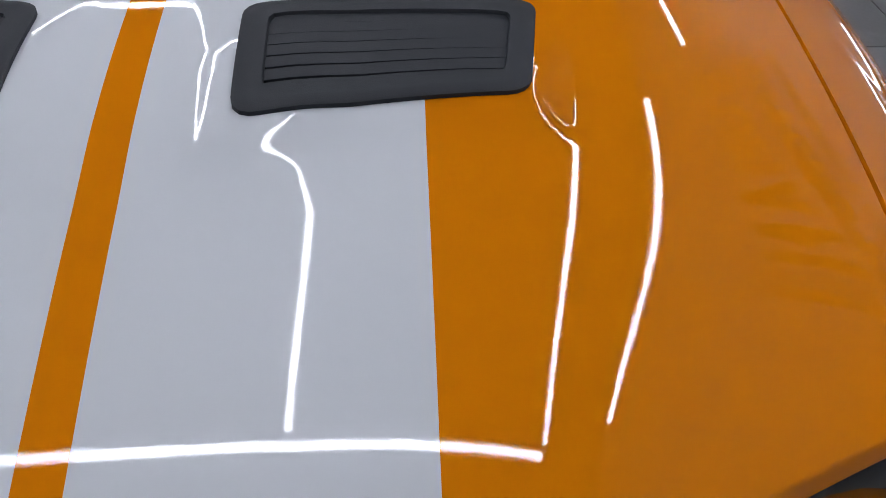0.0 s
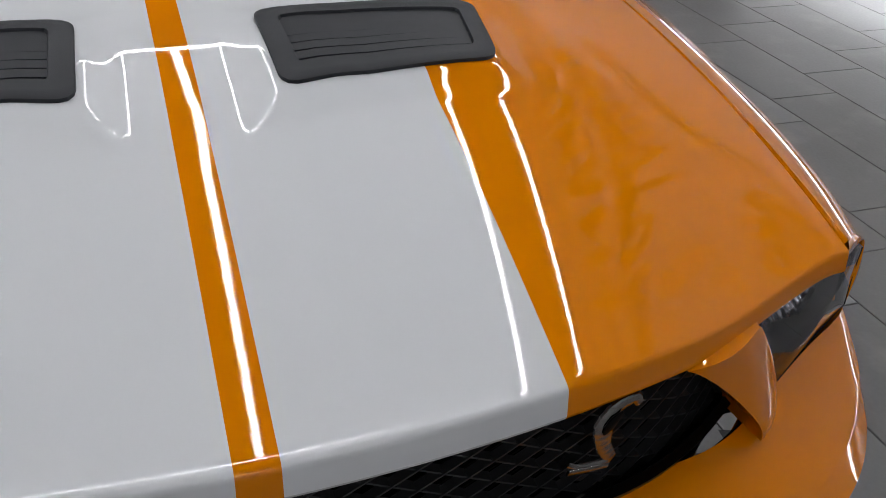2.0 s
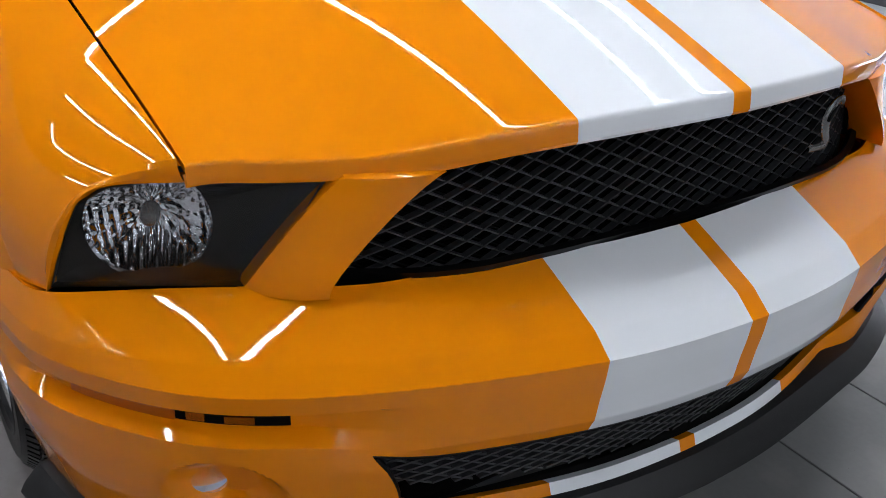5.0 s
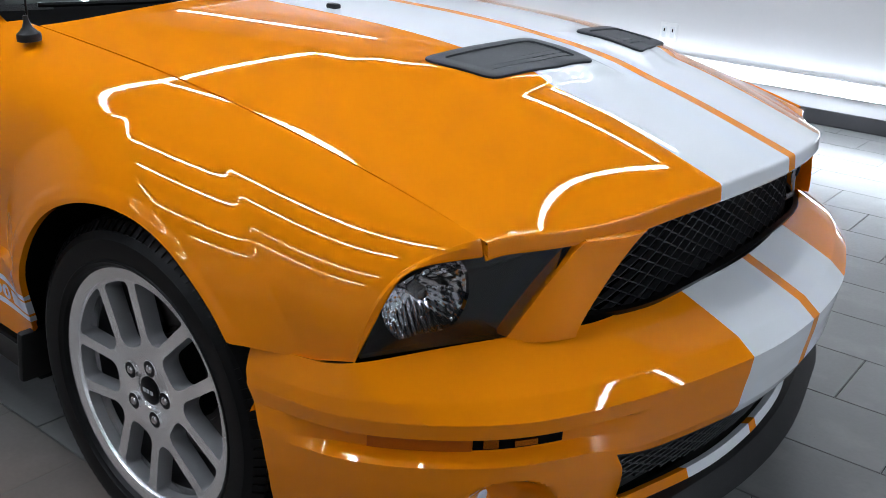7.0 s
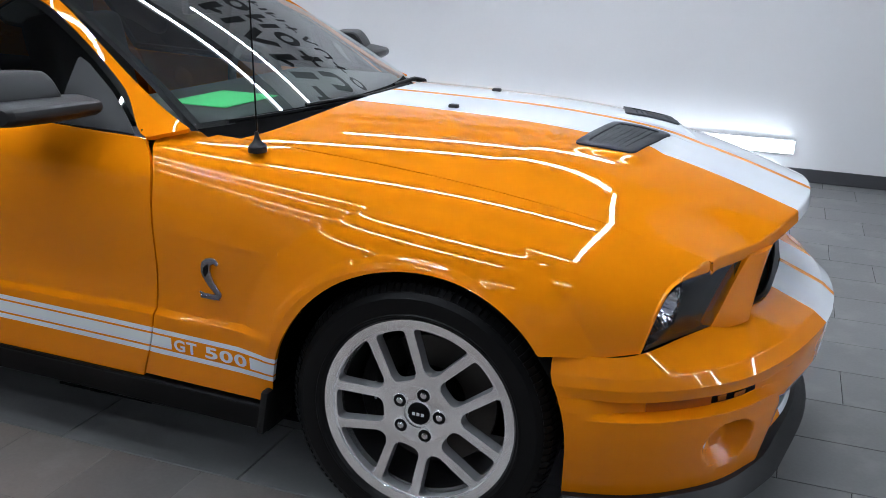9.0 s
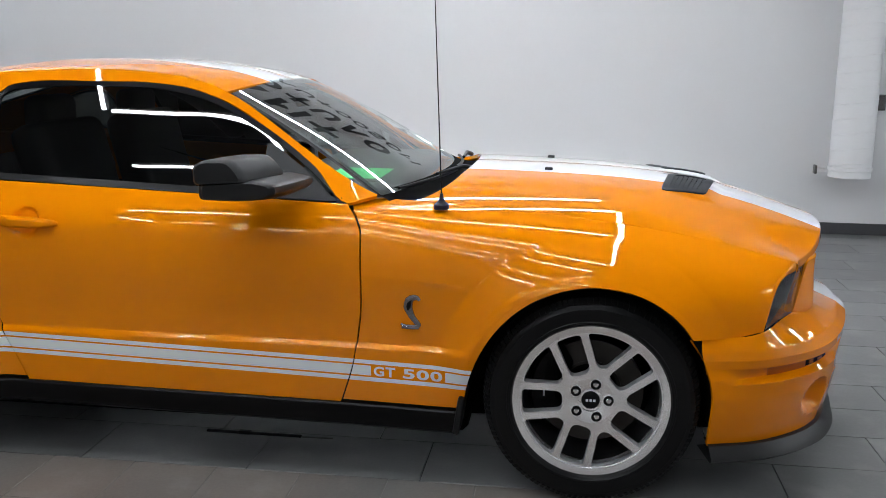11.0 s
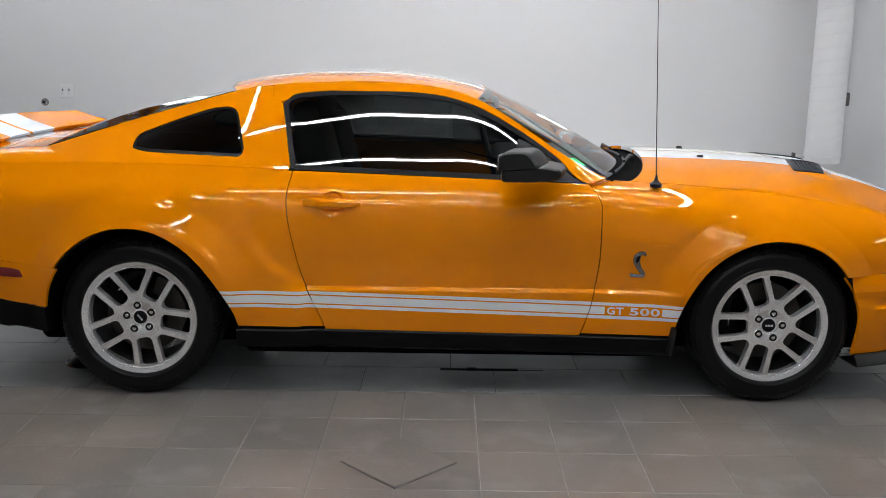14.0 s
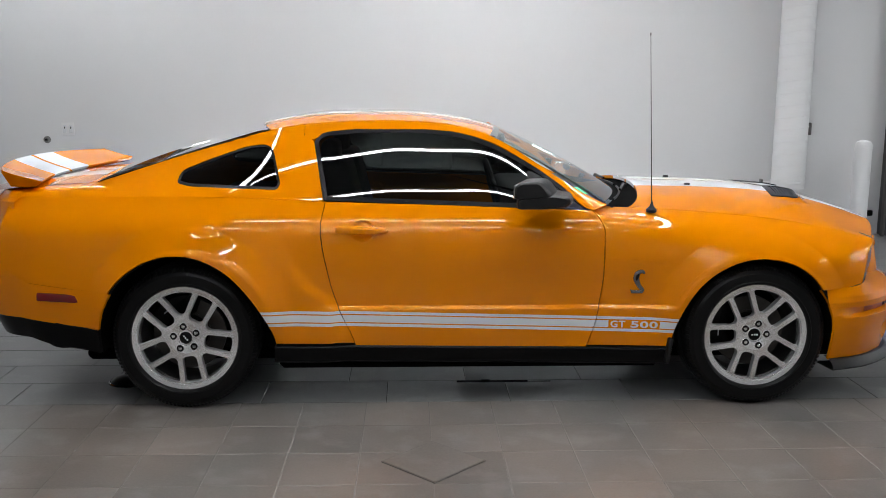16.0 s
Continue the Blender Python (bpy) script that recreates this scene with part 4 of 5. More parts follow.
def bumper_point(t, level):
    """t: from the middle of the nose round to the wheel opening; level: 0 at the top edge, 8 at the bottom edge."""
    T, N = Vector(top_line(t)), Vector(nose(t))
    a, b = Vector(nose(max(t - 0.02, 0))), Vector(nose(min(t + 0.02, 1)))
    d = (b - a).normalized()
    out = Vector((-d.y, d.x, 0)).normalized()
    if out.x < 0 and out.y > 0:
        out = -out
    side = step(0.42, 0.54, t)
    flank = step(0.36, 0.49, t)
    deep = side * step(0.965, 0.84, t)
    shoulder = T.lerp(N, 0.78) + Vector((0, 0, 0.010 + 0.001 * side))
    crease = N
    groove_hi = N + Vector((0, 0, mixv(-0.035, -0.027, side))) - out * mixv(0.003, 0.026, deep)
    groove_lo = N + Vector((0, 0, mixv(-0.068, -0.062, side))) - out * mixv(0.008 * (1 - side), 0.026, deep)
    ledge = N + Vector((0, 0, mixv(-0.104, -0.077, side))) - out * mixv(0.012, 0.001, side)
    mid = N + Vector((0, 0, mixv(-0.195, -0.125, flank))) - out * mixv(0.050, 0.004, flank)
    low = N + Vector((0, 0, mixv(-0.272, -0.185, flank))) - out * mixv(0.085, 0.014, flank)
    bottom = N + Vector((0, 0, mixv(-0.297, -0.288, side))) - out * mixv(0.075, 0.040, flank)
    levels = (T, shoulder, crease, groove_hi, groove_lo, ledge, mid, low, bottom)
    i = min(int(level), 7)
    p = levels[i].lerp(levels[i + 1], level - i)
    if i == 2:
        lip = N + Vector((0, 0, mixv(-0.026, -0.028, side))) - out * mixv(0.002, 0.004, side)
        p = crease.lerp(lip, (level - 2) / 0.7) if level < 2.7 else lip.lerp(groove_hi, (level - 2.7) / 0.3)
    if 0 < level < 1:
        p.z += 0.0008 * math.sin(math.pi * level)
    # the rear end follows the wheel opening
    cx, cz, r = ARCHES[0]
    end = cx + math.sqrt(max(r * r - max(p.z - cz, 0) ** 2, 0.01)) + 0.002
    p.x += (end - 0.375) * step(0.86, 1.0, t)
    # fog lamp scoop
    fx = math.hypot((t - 0.615) / 0.066, (p.z - 0.350) / 0.062)
    p -= out * 0.046 * min(1.0, 1.25 * max(0.0, 1.0 - fx * fx))
    return p


levels = [0, 0.25, 0.5, 0.75, 0.93, 1.0, 1.07, 1.3, 1.6, 1.92, 2.0, 2.06, 2.35, 2.64, 2.7, 2.76, 2.9, 3.0, 3.06, 3.5, 3.9, 4.0, 4.1, 4.5, 4.95, 5.0, 5.05]
levels += [5.25 + 0.125 * k for k in range(23)]
OPEN_COLUMN, COLUMNS = 42, 152


def open_t(level):
    """Where the lower intake ends, by level."""
    return 0.472 - 0.035 * step(5.0, 7.0, level)


def column_t(j, level):
    e = open_t(level)
    return e * j / OPEN_COLUMN if j <= OPEN_COLUMN else mixv(e, 1.0, (j - OPEN_COLUMN) / (COLUMNS - OPEN_COLUMN))


def bumper_rows(s):
    return [[(p.x, s * -p.y, p.z) for p in (bumper_point(column_t(k, v), v) for k in range(COLUMNS + 1))] for v in levels]


def bumper_keep(i, j):
    return not (5.25 <= levels[i] < 7.0 and j < OPEN_COLUMN)


right = bumper_rows(-1)
left = bumper_rows(1)
wide = [l[:0:-1] + r for l, r in zip(left, right)]
bm = grid(wide, keep=lambda i, j: bumper_keep(i, j - COLUMNS if j >= COLUMNS else COLUMNS - 1 - j), flange=0.016)
part("front_bumper", bm, PAINT_CENTRE, car, "orange front bumper cover with two white stripes")


# pillars of bodywork between grille and headlamps
for s in (-1, 1):
    outer = plan((0.712, -0.535, 0.756), (0.704, -0.548, 0.745), (0.680, -0.590, 0.690), (0.654, -0.636, 0.620), (0.640, -0.650, 0.594))
    inner_ = plan((0.760, -0.420, 0.760), (0.755, -0.438, 0.748), (0.744, -0.488, 0.705), (0.732, -0.552, 0.636), (0.728, -0.566, 0.604))
    rows = []
    for k in range(13):
        t = k / 12
        a, b = Vector(outer(t)), Vector(inner_(t))
        row = [a - Vector((0.035, -0.006, 0))] + [a.lerp(b, f) + Vector((0.012 * math.sin(math.pi * f), 0, 0)) for f in (0, 0.12, 0.3, 0.5, 0.7, 0.88, 1.0)]
        row += [b + Vector((-0.02, 0.003, 0)), b + Vector((-0.07, 0.006, 0))]
        if k == 0:
            rows.append([(p.x - 0.06, -s * p.y, p.z + 0.006) for p in row])
            rows.append([(p.x - 0.006, -s * p.y, p.z + 0.003) for p in row])
        rows.append([(p.x, -s * p.y, p.z) for p in row])
    bm = grid(rows)
    bmesh.ops.recalc_face_normals(bm, faces=bm.faces)
    part("nose_pillar", bm, PAINT, car)


# ---- grilles: crossed bars in front of a dark back ----
def lattice(inside, spread, rise, x_of, lo, hi, reach, bar=0.0042, depth=0.010):
    """Crossed bars in the y, z plane, cut to where inside(y, z) holds."""
    bms = []
    for sign in (-1, 1):
        slope = rise / spread
        k0 = int((lo - slope * reach) / rise) - 2
        k1 = int((hi + slope * reach) / rise) + 2
        for k in range(k0, k1):
            run = []
            for j in range(241):
                y = -reach + 2 * reach * j / 240
                z = k * rise + sign * slope * y
                if inside(y, z):
                    run.append((x_of(y, z) + (0.002 if sign > 0 else 0.0), y, z))
                elif len(run) > 2:
                    bms.append(run)
                    run = []
                else:
                    run = []
            if len(run) > 2:
                bms.append(run)
    out = []
    for run in bms:
        keep = run[:: max(len(run) // 8, 1)]
        if keep[-1] != run[-1]:
            keep.append(run[-1])
        rows = [[(x, y, z - bar / 2), (x, y, z + bar / 2), (x - depth, y, z + bar / 2 * 1.2), (x - depth, y, z - bar / 2 * 1.2)] for x, y, z in keep]
        bm = grid(rows, close_u=True)
        bmesh.ops.recalc_face_normals(bm, faces=bm.faces)
        out.append(bm)
    return join(*out)


def grille_half(z):
    """Half the width of the upper grille at a height."""
    return mixv(0.563, 0.452, min(max((z - 0.612) / 0.165, 0), 1))


def in_grille(y, z):
    return 0.530 < z < 0.802 - 0.13 * y * y and abs(y) < grille_half(z) + 0.004


def grille_x(y, z):
    return 0.752 - 0.13 * y * y - 1.3 * max(abs(y) - 0.33, 0.0) ** 2 - 0.02 * (z - 0.6) / 0.2


grille = part("grille", box(0.010, 0.98, 0.20, (0.62, 0, 0.68), 0.002), DARK, car, "black diamond mesh grille")
part("mesh", lattice(in_grille, 0.052, 0.0245, grille_x, 0.52, 0.84, 0.62, 0.0023, 0.012), GRILLE_PLASTIC, grille)
part("mesh", lattice(in_grille, 0.052, 0.0245, lambda y, z: grille_x(y, z) - 0.035, 0.52, 0.84, 0.62, 0.003, 0.008), DARK, grille)
rim_rows = []
for k in range(61):
    y = -0.56 + 1.12 * k / 60
    x, z = grille_x(y, 0.6) + 0.028, 0.604 + 0.01 * y * y
    rim_rows.append([(x, y, z), (x + 0.004, y, z + 0.010), (x - 0.008, y, z + 0.012), (x - 0.014, y, z + 0.004), (x - 0.018, y, z - 0.05)])
part("grille_frame", grid(rim_rows), BLACK_SATIN, grille)
for s in (-1, 1):
    edge = [(grille_x(grille_half(z), z) + 0.006, s * (grille_half(z) + 0.002), z) for z in [mixv(0.604, 0.775, k / 12) for k in range(13)]]
    part("grille_edge", rod(edge, 0.008, 8), BLACK_SATIN, grille)


def in_lower(y, z):
    return 0.262 + 0.16 * abs(y) ** 2 < z < 0.424 and abs(y) < 0.548


lower = part("lower_grille", box(0.010, 1.0, 0.22, (0.68, 0, 0.345), 0.002), DARK, car, "narrow black mesh air intake")
part("mesh", lattice(in_lower, 0.044, 0.021, lambda y, z: 0.908 - 0.38 * y * y - 0.40 * (0.42 - z), 0.25, 0.45, 0.56, 0.0035, 0.010), GRILLE_PLASTIC, lower)
rows = []
for v, dx, dz in ((5.25, -0.002, 0.002), (5.25, -0.004, -0.008), (5.27, -0.05, -0.012)):
    rows.append([Vector((p.x + dx, -s * p.y, p.z + dz)) for s, t in [(s, t) for s, t in [(-1, 0.43 - 0.43 * k / 30) for k in range(31)] + [(1, 0.43 * k / 30) for k in range(1, 31)]] for p in (bumper_point(t, v),)])
part("lower_grille_frame", grid(rows), BLACK_SATIN, lower)

# chin splitter, sill skirts, rear valance
rows = []
for inn, dz in ((0.06, 0.012), (0.004, 0.004), (-0.022, -0.020), (-0.030, -0.034), (-0.022, -0.042), (0.12, -0.040)):
    line = []
    for k in range(-72, 73):
        t = abs(k) / 72
        N = Vector(nose(t))
        d = (Vector(nose(min(t + 0.02, 1))) - Vector(nose(max(t - 0.02, 0)))).normalized()
        out = Vector((-d.y, d.x, 0)).normalized()
        out = -out if out.x < 0 and out.y > 0 else out
        p = N - out * (inn + mixv(0.060, 0.02, step(0.15, 0.62, t)))
        line.append((p.x, -p.y if k < 0 else p.y, N.z + mixv(-0.297, -0.288, step(0.42, 0.54, t)) + dz))
    rows.append(line)
bm = grid(rows)
bmesh.ops.recalc_face_normals(bm, faces=bm.faces)
part("splitter", bm, BLACK_PLASTIC, car, "black plastic chin splitter")
rows = []
for dy, dz in ((-0.030, 0.004), (0.006, 0.000), (0.010, -0.006), (0.004, -0.016), (0.002, -0.074), (-0.012, -0.084), (-0.12, -0.086)):
    rows.append([(x, -(body_y(x, 0.30) + dy), 0.302 - 0.0165 * (x + 2.0) / 1.2 + dz) for x in [mixv(-2.30, -0.43, k / 40) for k in range(41)]])
bm = grid(rows)
bmesh.ops.recalc_face_normals(bm, faces=bm.faces)
both("side_skirt", bm, BLACK_SATIN, car, "black side skirt below the door")
flap = box(0.022, 0.16, 0.125, (-0.420, -0.83, 0.272), 0.008, 2, Matrix.Rotation(radians(8), 4, "Y"))
both("mud_flap", flap, BLACK_PLASTIC, car)

rear_plan = plan((-3.10, -0.925, 0), (-3.35, -0.905, 0), (-3.55, -0.85, 0), (-3.68, -0.74, 0), (-3.78, -0.45, 0), (-3.81, 0.0, 0))


def rear_rows(levels_):
    """Rows round the tail; levels_: pairs of a height, as a function of x, and how far it lies in."""
    cx, cz, r = ARCHES[1]
    rows = []
    for height, push in levels_:
        half = []
        for k in range(49):
            x, y, _ = rear_plan(k / 48)
            z = height(x)
            e = step(-3.30, -3.56, x)
            front = cx - math.sqrt(max(r * r - max(z - cz, 0) ** 2, 0.01)) - 0.003
            x += (front + 3.10) * step(-3.25, -3.10, x)
            half.append((x + push * e, mixv(-body_y(x, max(z, 0.42)) - 0.001 + (0.02 if z < 0.3 else 0.0), y * (1 - push / 0.9), e), z))
        rows.append(half + [(x, -y, z) for x, y, z in half[-2::-1]])
    return rows


def bumper_low(x):
    return 0.395 + 0.048 * (1 - (max(x, -3.5) + 3.5) / 0.40)


bands = [(lambda x, f=f: mixv(seam_z(x) - 0.004, bumper_low(x), f), 0.006 + 0.01 * f * f) for f in (0, 0.15, 0.3, 0.45, 0.6, 0.75, 0.9, 1.0)]
part("rear_bumper", grid(rear_rows(bands), flange=0.014), PAINT, car, "orange rear bumper cover")
bands = [(lambda x: bumper_low(x) + 0.004, 0.020), (lambda x: bumper_low(x) - 0.02, 0.022), (lambda x: bumper_low(x) - 0.105, 0.05), (lambda x: bumper_low(x) - 0.115, 0.10)]
part("rear_valance", grid(rear_rows(bands), flange=0.02), BLACK_SATIN, car, "black lower rear valance")
bands = [(lambda x, z=z: z, p) for z, p in ((1.02, 0.10), (0.98, 0.06), (0.80, 0.035), (0.64, 0.03), (0.56, 0.03))]
part("tail_panel", grid(rear_rows(bands), keep=lambda i, j: 19 < j < 77), PAINT, car)
both("side_marker", box(0.192, 0.014, 0.040, (-3.292, -0.902, 0.546), 0.006, 2, Matrix.Rotation(radians(3), 4, "Z") @ Matrix.Rotation(radians(4.5), 4, "Y")), RED_LENS, car, "dark red rear side marker")

# boot lid and spoiler
rows = []
for i in range(20):
    x = mixv(-3.17, -3.74, i / 19)
    rows.append([(x, y, deck_z(x) + 0.012 * (1 - (y / 0.62) ** 2)) for y in [mixv(-0.61, 0.61, k / 24) for k in range(25)]])
part("boot_lid", grid(rows), PAINT_CENTRE, car, "orange boot lid with white stripes")
rows = []
for k in range(49):
    u = -1 + k / 24
    a = abs(u)
    y = 0.74 * u
    lead, trail = -3.52 + 0.128 * a * a, -3.728 + 0.153 * a**2.4
    top, foot = 1.136 - 0.016 * a * a, 1.034 + 0.012 * a**4
    nose_z = 1.058 + 0.012 * a**4
    rows.append([
        (lead, y, nose_z), (lead - 0.004, y, nose_z + 0.003), (mixv(lead, trail, 0.35), y, mixv(nose_z, top, 0.33)), (mixv(lead, trail, 0.7), y, mixv(nose_z, top, 0.69)), (trail + 0.010, y, top + 0.001), (trail + 0.002, y, top - 0.001),
        (trail, y, top - 0.007), (trail + 0.020, y, mixv(top, foot, 0.55)), (trail + 0.042, y, foot), (lead - 0.030, y, foot), (lead - 0.006, y, nose_z - 0.010),
    ])
bm = grid(rows)
bmesh.ops.holes_fill(bm, edges=[e for e in bm.edges if e.is_boundary])
bmesh.ops.recalc_face_normals(bm, faces=bm.faces)
part("spoiler", bm, PAINT_CENTRE, car, "orange rear spoiler with white stripes")


# ---- headlamps ----
def headlamp(s):
    """A clear cover over a black bezel with one round reflector; s: the side."""
    rim = [(0.694, -0.548, 0.752), (0.658, -0.628, 0.753), (0.618, -0.704, 0.753), (0.577, -0.779, 0.741), (0.553, -0.814, 0.716), (0.534, -0.834, 0.663), (0.520, -0.852, 0.597), (0.580, -0.748, 0.600), (0.648, -0.640, 0.604)]
    rim = [Vector((x, -s * y, z)) for x, y, z in rim]
    loop = []
    for a, b in zip(rim, rim[1:] + rim[:1]):
        loop += [a.lerp(b, k / 6) for k in range(6)]
    c = sum(loop, Vector()) / len(loop)
    bulge = Vector((0.9, s * 0.42, 0.1)).normalized()
    lamp = None

    def fan(shift, shrink, dome):
        rows = []
        for k in range(9):
            f = k / 8
            rows.append([tuple(c + (p - c) * (1 - f) * shrink + (p - c) * 0.004 + bulge * (dome * (1 - (1 - f) ** 2) + shift)) for p in loop])
        bm = grid(rows, close_u=True)
        bmesh.ops.recalc_face_normals(bm, faces=bm.faces)
        return bm

    walls = grid([[tuple(p + bulge * 0.001) for p in loop], [tuple(c + (p - c) * 0.98 - bulge * 0.085) for p in loop]], close_u=True)
    lamp = part("headlamp", walls, BLACK_SATIN, car, "clear headlamp with a black bezel and round reflector")
    part("lens_cover", fan(0.0, 0.996, 0.012), CLEAR, lamp)
    centre = Vector((0.556, s * 0.733, 0.667))
    axis = Vector((0.93, s * 0.36, -0.02)).normalized()
    turn = axis.to_track_quat("Z", "Y").to_matrix().to_4x4()
    # bezel plate with a round hole
    rows = []
    normal = bulge
    for k in range(5):
        f = k / 4
        row = []
        for p in loop:
            q = p - bulge * 0.016
            d = q - centre
            flat = d - axis * d.dot(axis)
            edge = centre + flat.normalized() * min(0.078, flat.length)
            row.append(tuple(q.lerp(edge - axis * 0.016, f)))
        rows.append(row)
    bm = grid(rows, close_u=True)
    bmesh.ops.recalc_face_normals(bm, faces=bm.faces)
    part("bezel", bm, BLACK_PLASTIC, lamp, "black bezel")
    where = Matrix.Translation(centre - axis * 0.006) @ turn @ Matrix.Scale(0.9, 4)
    bowl = lathe([(0.088, -0.008), (0.0872, -0.014)] + [(0.0865 - 0.0735 * k / 14, -0.016 - 0.058 * math.sin(k / 14 * 1.45)) for k in range(15)] + [(0.013, -0.058), (0.0, -0.058)], 220, "z")
    for v in bowl.verts:
        r = math.hypot(v.co.x, v.co.y)
        if 0.016 < r < 0.0868:
            u = v.co.x * 560 + 1.3 * math.sin(v.co.y * 60)
            v.co.z += 0.0016 * math.sin(u) + (0.0012 if v.co.y > 0.012 else -0.0006) * math.sin(v.co.y * 330 + 2.1 * math.floor(u / math.tau))
    bmesh.ops.transform(bowl, matrix=where, verts=bowl.verts)
    part("reflector", bowl, REFLECTOR, lamp, "fluted chrome reflector bowl")
    hoop = lathe([(0.0870, -0.018), (0.0895, -0.010), (0.0880, -0.006), (0.0845, -0.012)], 64, "z")
    bmesh.ops.transform(hoop, matrix=where, verts=hoop.verts)
    part("reflector_ring", hoop, CHROME, lamp)
    bulb = lathe([(0.0, -0.018), (0.010, -0.020), (0.014, -0.028), (0.014, -0.052)], 24, "z")
    bmesh.ops.transform(bulb, matrix=where, verts=bulb.verts)
    part("bulb_cap", bulb, PEWTER, lamp)


def reflector_metal():
    m = Nodes("fluted_reflector_metal")
    x, y, z = m.xyz()
    wave = m.math("SINE", m.math("MULTIPLY_ADD", y, 420.0, m.math("MULTIPLY", m.noise(14.0), 9.0)))
    m.set(Base_Color=(0.98, 0.98, 0.99), Metallic=1.0, Roughness=0.07)
    m.bump(wave, 0.25, 0.002)
    return m.mat


REFLECTOR = reflector_metal()
for s in (-1, 1):
    headlamp(s)


def on_bumper(t0, t1, v0, v1, out, s, n=24, k=5):
    """A skin that follows the bumper a little in front of it."""
    rows = []
    for j in range(k + 1):
        row = []
        for i in range(n + 1):
            t, v = mixv(t0, t1, i / n), mixv(v0, v1, j / k)
            p, a, b = bumper_point(t, v), bumper_point(max(t - 0.02, 0), v), bumper_point(min(t + 0.02, 1), v)
            d = (b - a).normalized()
            q = p + Vector((-d.y, d.x, 0)).normalized() * (out if -d.y > 0 else -out)
            row.append((q.x, -s * q.y, q.z))
        rows.append(row)
    bm = grid(rows, flip=s > 0, flange=0.006)
    return bm


for s in (-1, 1):
    signal = part("turn_signal", on_bumper(0.668, 0.800, 3.08, 3.95, 0.003, s), AMBER, car, "amber turn signal lens in the bumper groove")
    part("signal_recess", on_bumper(0.545, 0.667, 3.05, 3.90, 0.002, s), DARK, signal)
    for a, b, v0 in ((0.580, 0.612, 3.50), (0.634, 0.654, 3.30)):
        part("signal_bowl", on_bumper(a, b, v0, 3.80, 0.005, s), AMBER_DEEP, signal)
    # fog lamp
    p = bumper_point(0.640, 6.75)
    axis = Vector((0.96, s * 0.22, 0.10)).normalized()
    where = Matrix.Translation((p.x - 0.006, s * (abs(p.y) + 0.006), 0.346)) @ axis.to_track_quat("Z", "Y").to_matrix().to_4x4()
    lens = lathe([(0.0, 0.008), (0.016, 0.007), (0.029, 0.003), (0.034, -0.004)], 40, "z")
    bowl = lathe([(0.035, 0.000), (0.034, -0.004), (0.030, -0.022), (0.014, -0.032), (0.0, -0.032)], 40, "z")
    frame_ring = lathe([(0.039, -0.012), (0.039, -0.002), (0.037, 0.003), (0.034, 0.001), (0.034, -0.006)], 40, "z")
    where = where @ Matrix.Scale(1.25, 4)
    for bm in (lens, bowl, frame_ring):
        bmesh.ops.transform(bm, matrix=where, verts=bm.verts)
    fog = part("fog_lamp", frame_ring, PAINT, car, "round clear fog lamp low in the bumper")
    part("reflector", bowl, REFLECTOR, fog)
    part("lens", lens, CLEAR, fog)

# black surround of the lower intake
ends = [bumper_point(open_t(v), v) for v in (5.25, 5.5, 5.8, 6.0, 6.2, 6.5, 6.75, 7.0)]
for s in (-1, 1):
    half = [bumper_point(open_t(5.25) * k / 24, 5.25) for k in range(25)] + ends[1:]
    part("intake_frame", rod([(p.x - 0.008, s * -p.y, p.z) for p in half], 0.007, 8), BLACK_SATIN, lower)


# ---- pewter snake-like emblems as plain S-shaped forms ----
def emblem(place, tall):
    """An S-shaped metal ornament; place(u, v, w): u across, v up, w out of the surface."""
    path = [(-0.27, 0.13), (-0.12, 0.06), (0.10, 0.05), (0.25, 0.11), (0.17, 0.22), (0.07, 0.35), (0.0, 0.50), (-0.05, 0.65), (-0.03, 0.80), (0.06, 0.92), (0.19, 0.95), (0.29, 0.86)]
    radii = (0.030, 0.055, 0.065, 0.075, 0.085, 0.095, 0.115, 0.130, 0.130, 0.100, 0.075, 0.045)
    n = len(path) - 1
    u, v = curve(*[(k / n, p[0]) for k, p in enumerate(path)]), curve(*[(k / n, p[1]) for k, p in enumerate(path)])
    r = curve(*[(k / n, q) for k, q in enumerate(radii)])
    body = rod([(u(k / 48) * tall, v(k / 48) * tall, 0.0) for k in range(49)], lambda f: r(f) * tall * (1 + 0.05 * math.sin(110 * f)), 12)
    coil = rod([(a * tall, b * tall, 0.004) for a, b in ((-0.24, 0.03), (0.0, 0.02), (0.26, 0.03))], lambda f: 0.045 * tall, 8)
    bm = join(body, coil)
    for q in bm.verts:
        q.co = place(q.co.x, q.co.y, q.co.z * 0.45 + 0.005)
    return bm


def side_place(u, v, w):
    x, z = -0.583 + u, 0.553 + v
    return (x, -(body_y(x, z) + w), z)


def inlay(place, tall):
    """The dark oval set into the upper bend of an emblem."""
    bm = rod([(u * tall, v * tall, 0.004) for u, v in ((-0.045, 0.56), (-0.03, 0.66), (-0.005, 0.76), (0.05, 0.86))], lambda f: tall * (0.02 + 0.055 * math.sin(math.pi * f)), 10)
    for q in bm.verts:
        q.co = place(q.co.x, q.co.y, q.co.z * 0.45 + 0.0095)
    return bm


for ob, s in zip(both("fender_emblem", emblem(side_place, 0.112), PEWTER, car, "pewter S-shaped fender emblem"), (-1, 1)):
    bm = inlay(side_place, 0.112)
    part("inlay", mirrored(bm) if s > 0 else bm, BLACK_SATIN, ob)


def grille_place(u, v, w):
    return (grille_x(0.34, 0.69) + 0.018 + w, 0.330 + u + 0.30 * v, 0.648 + v)


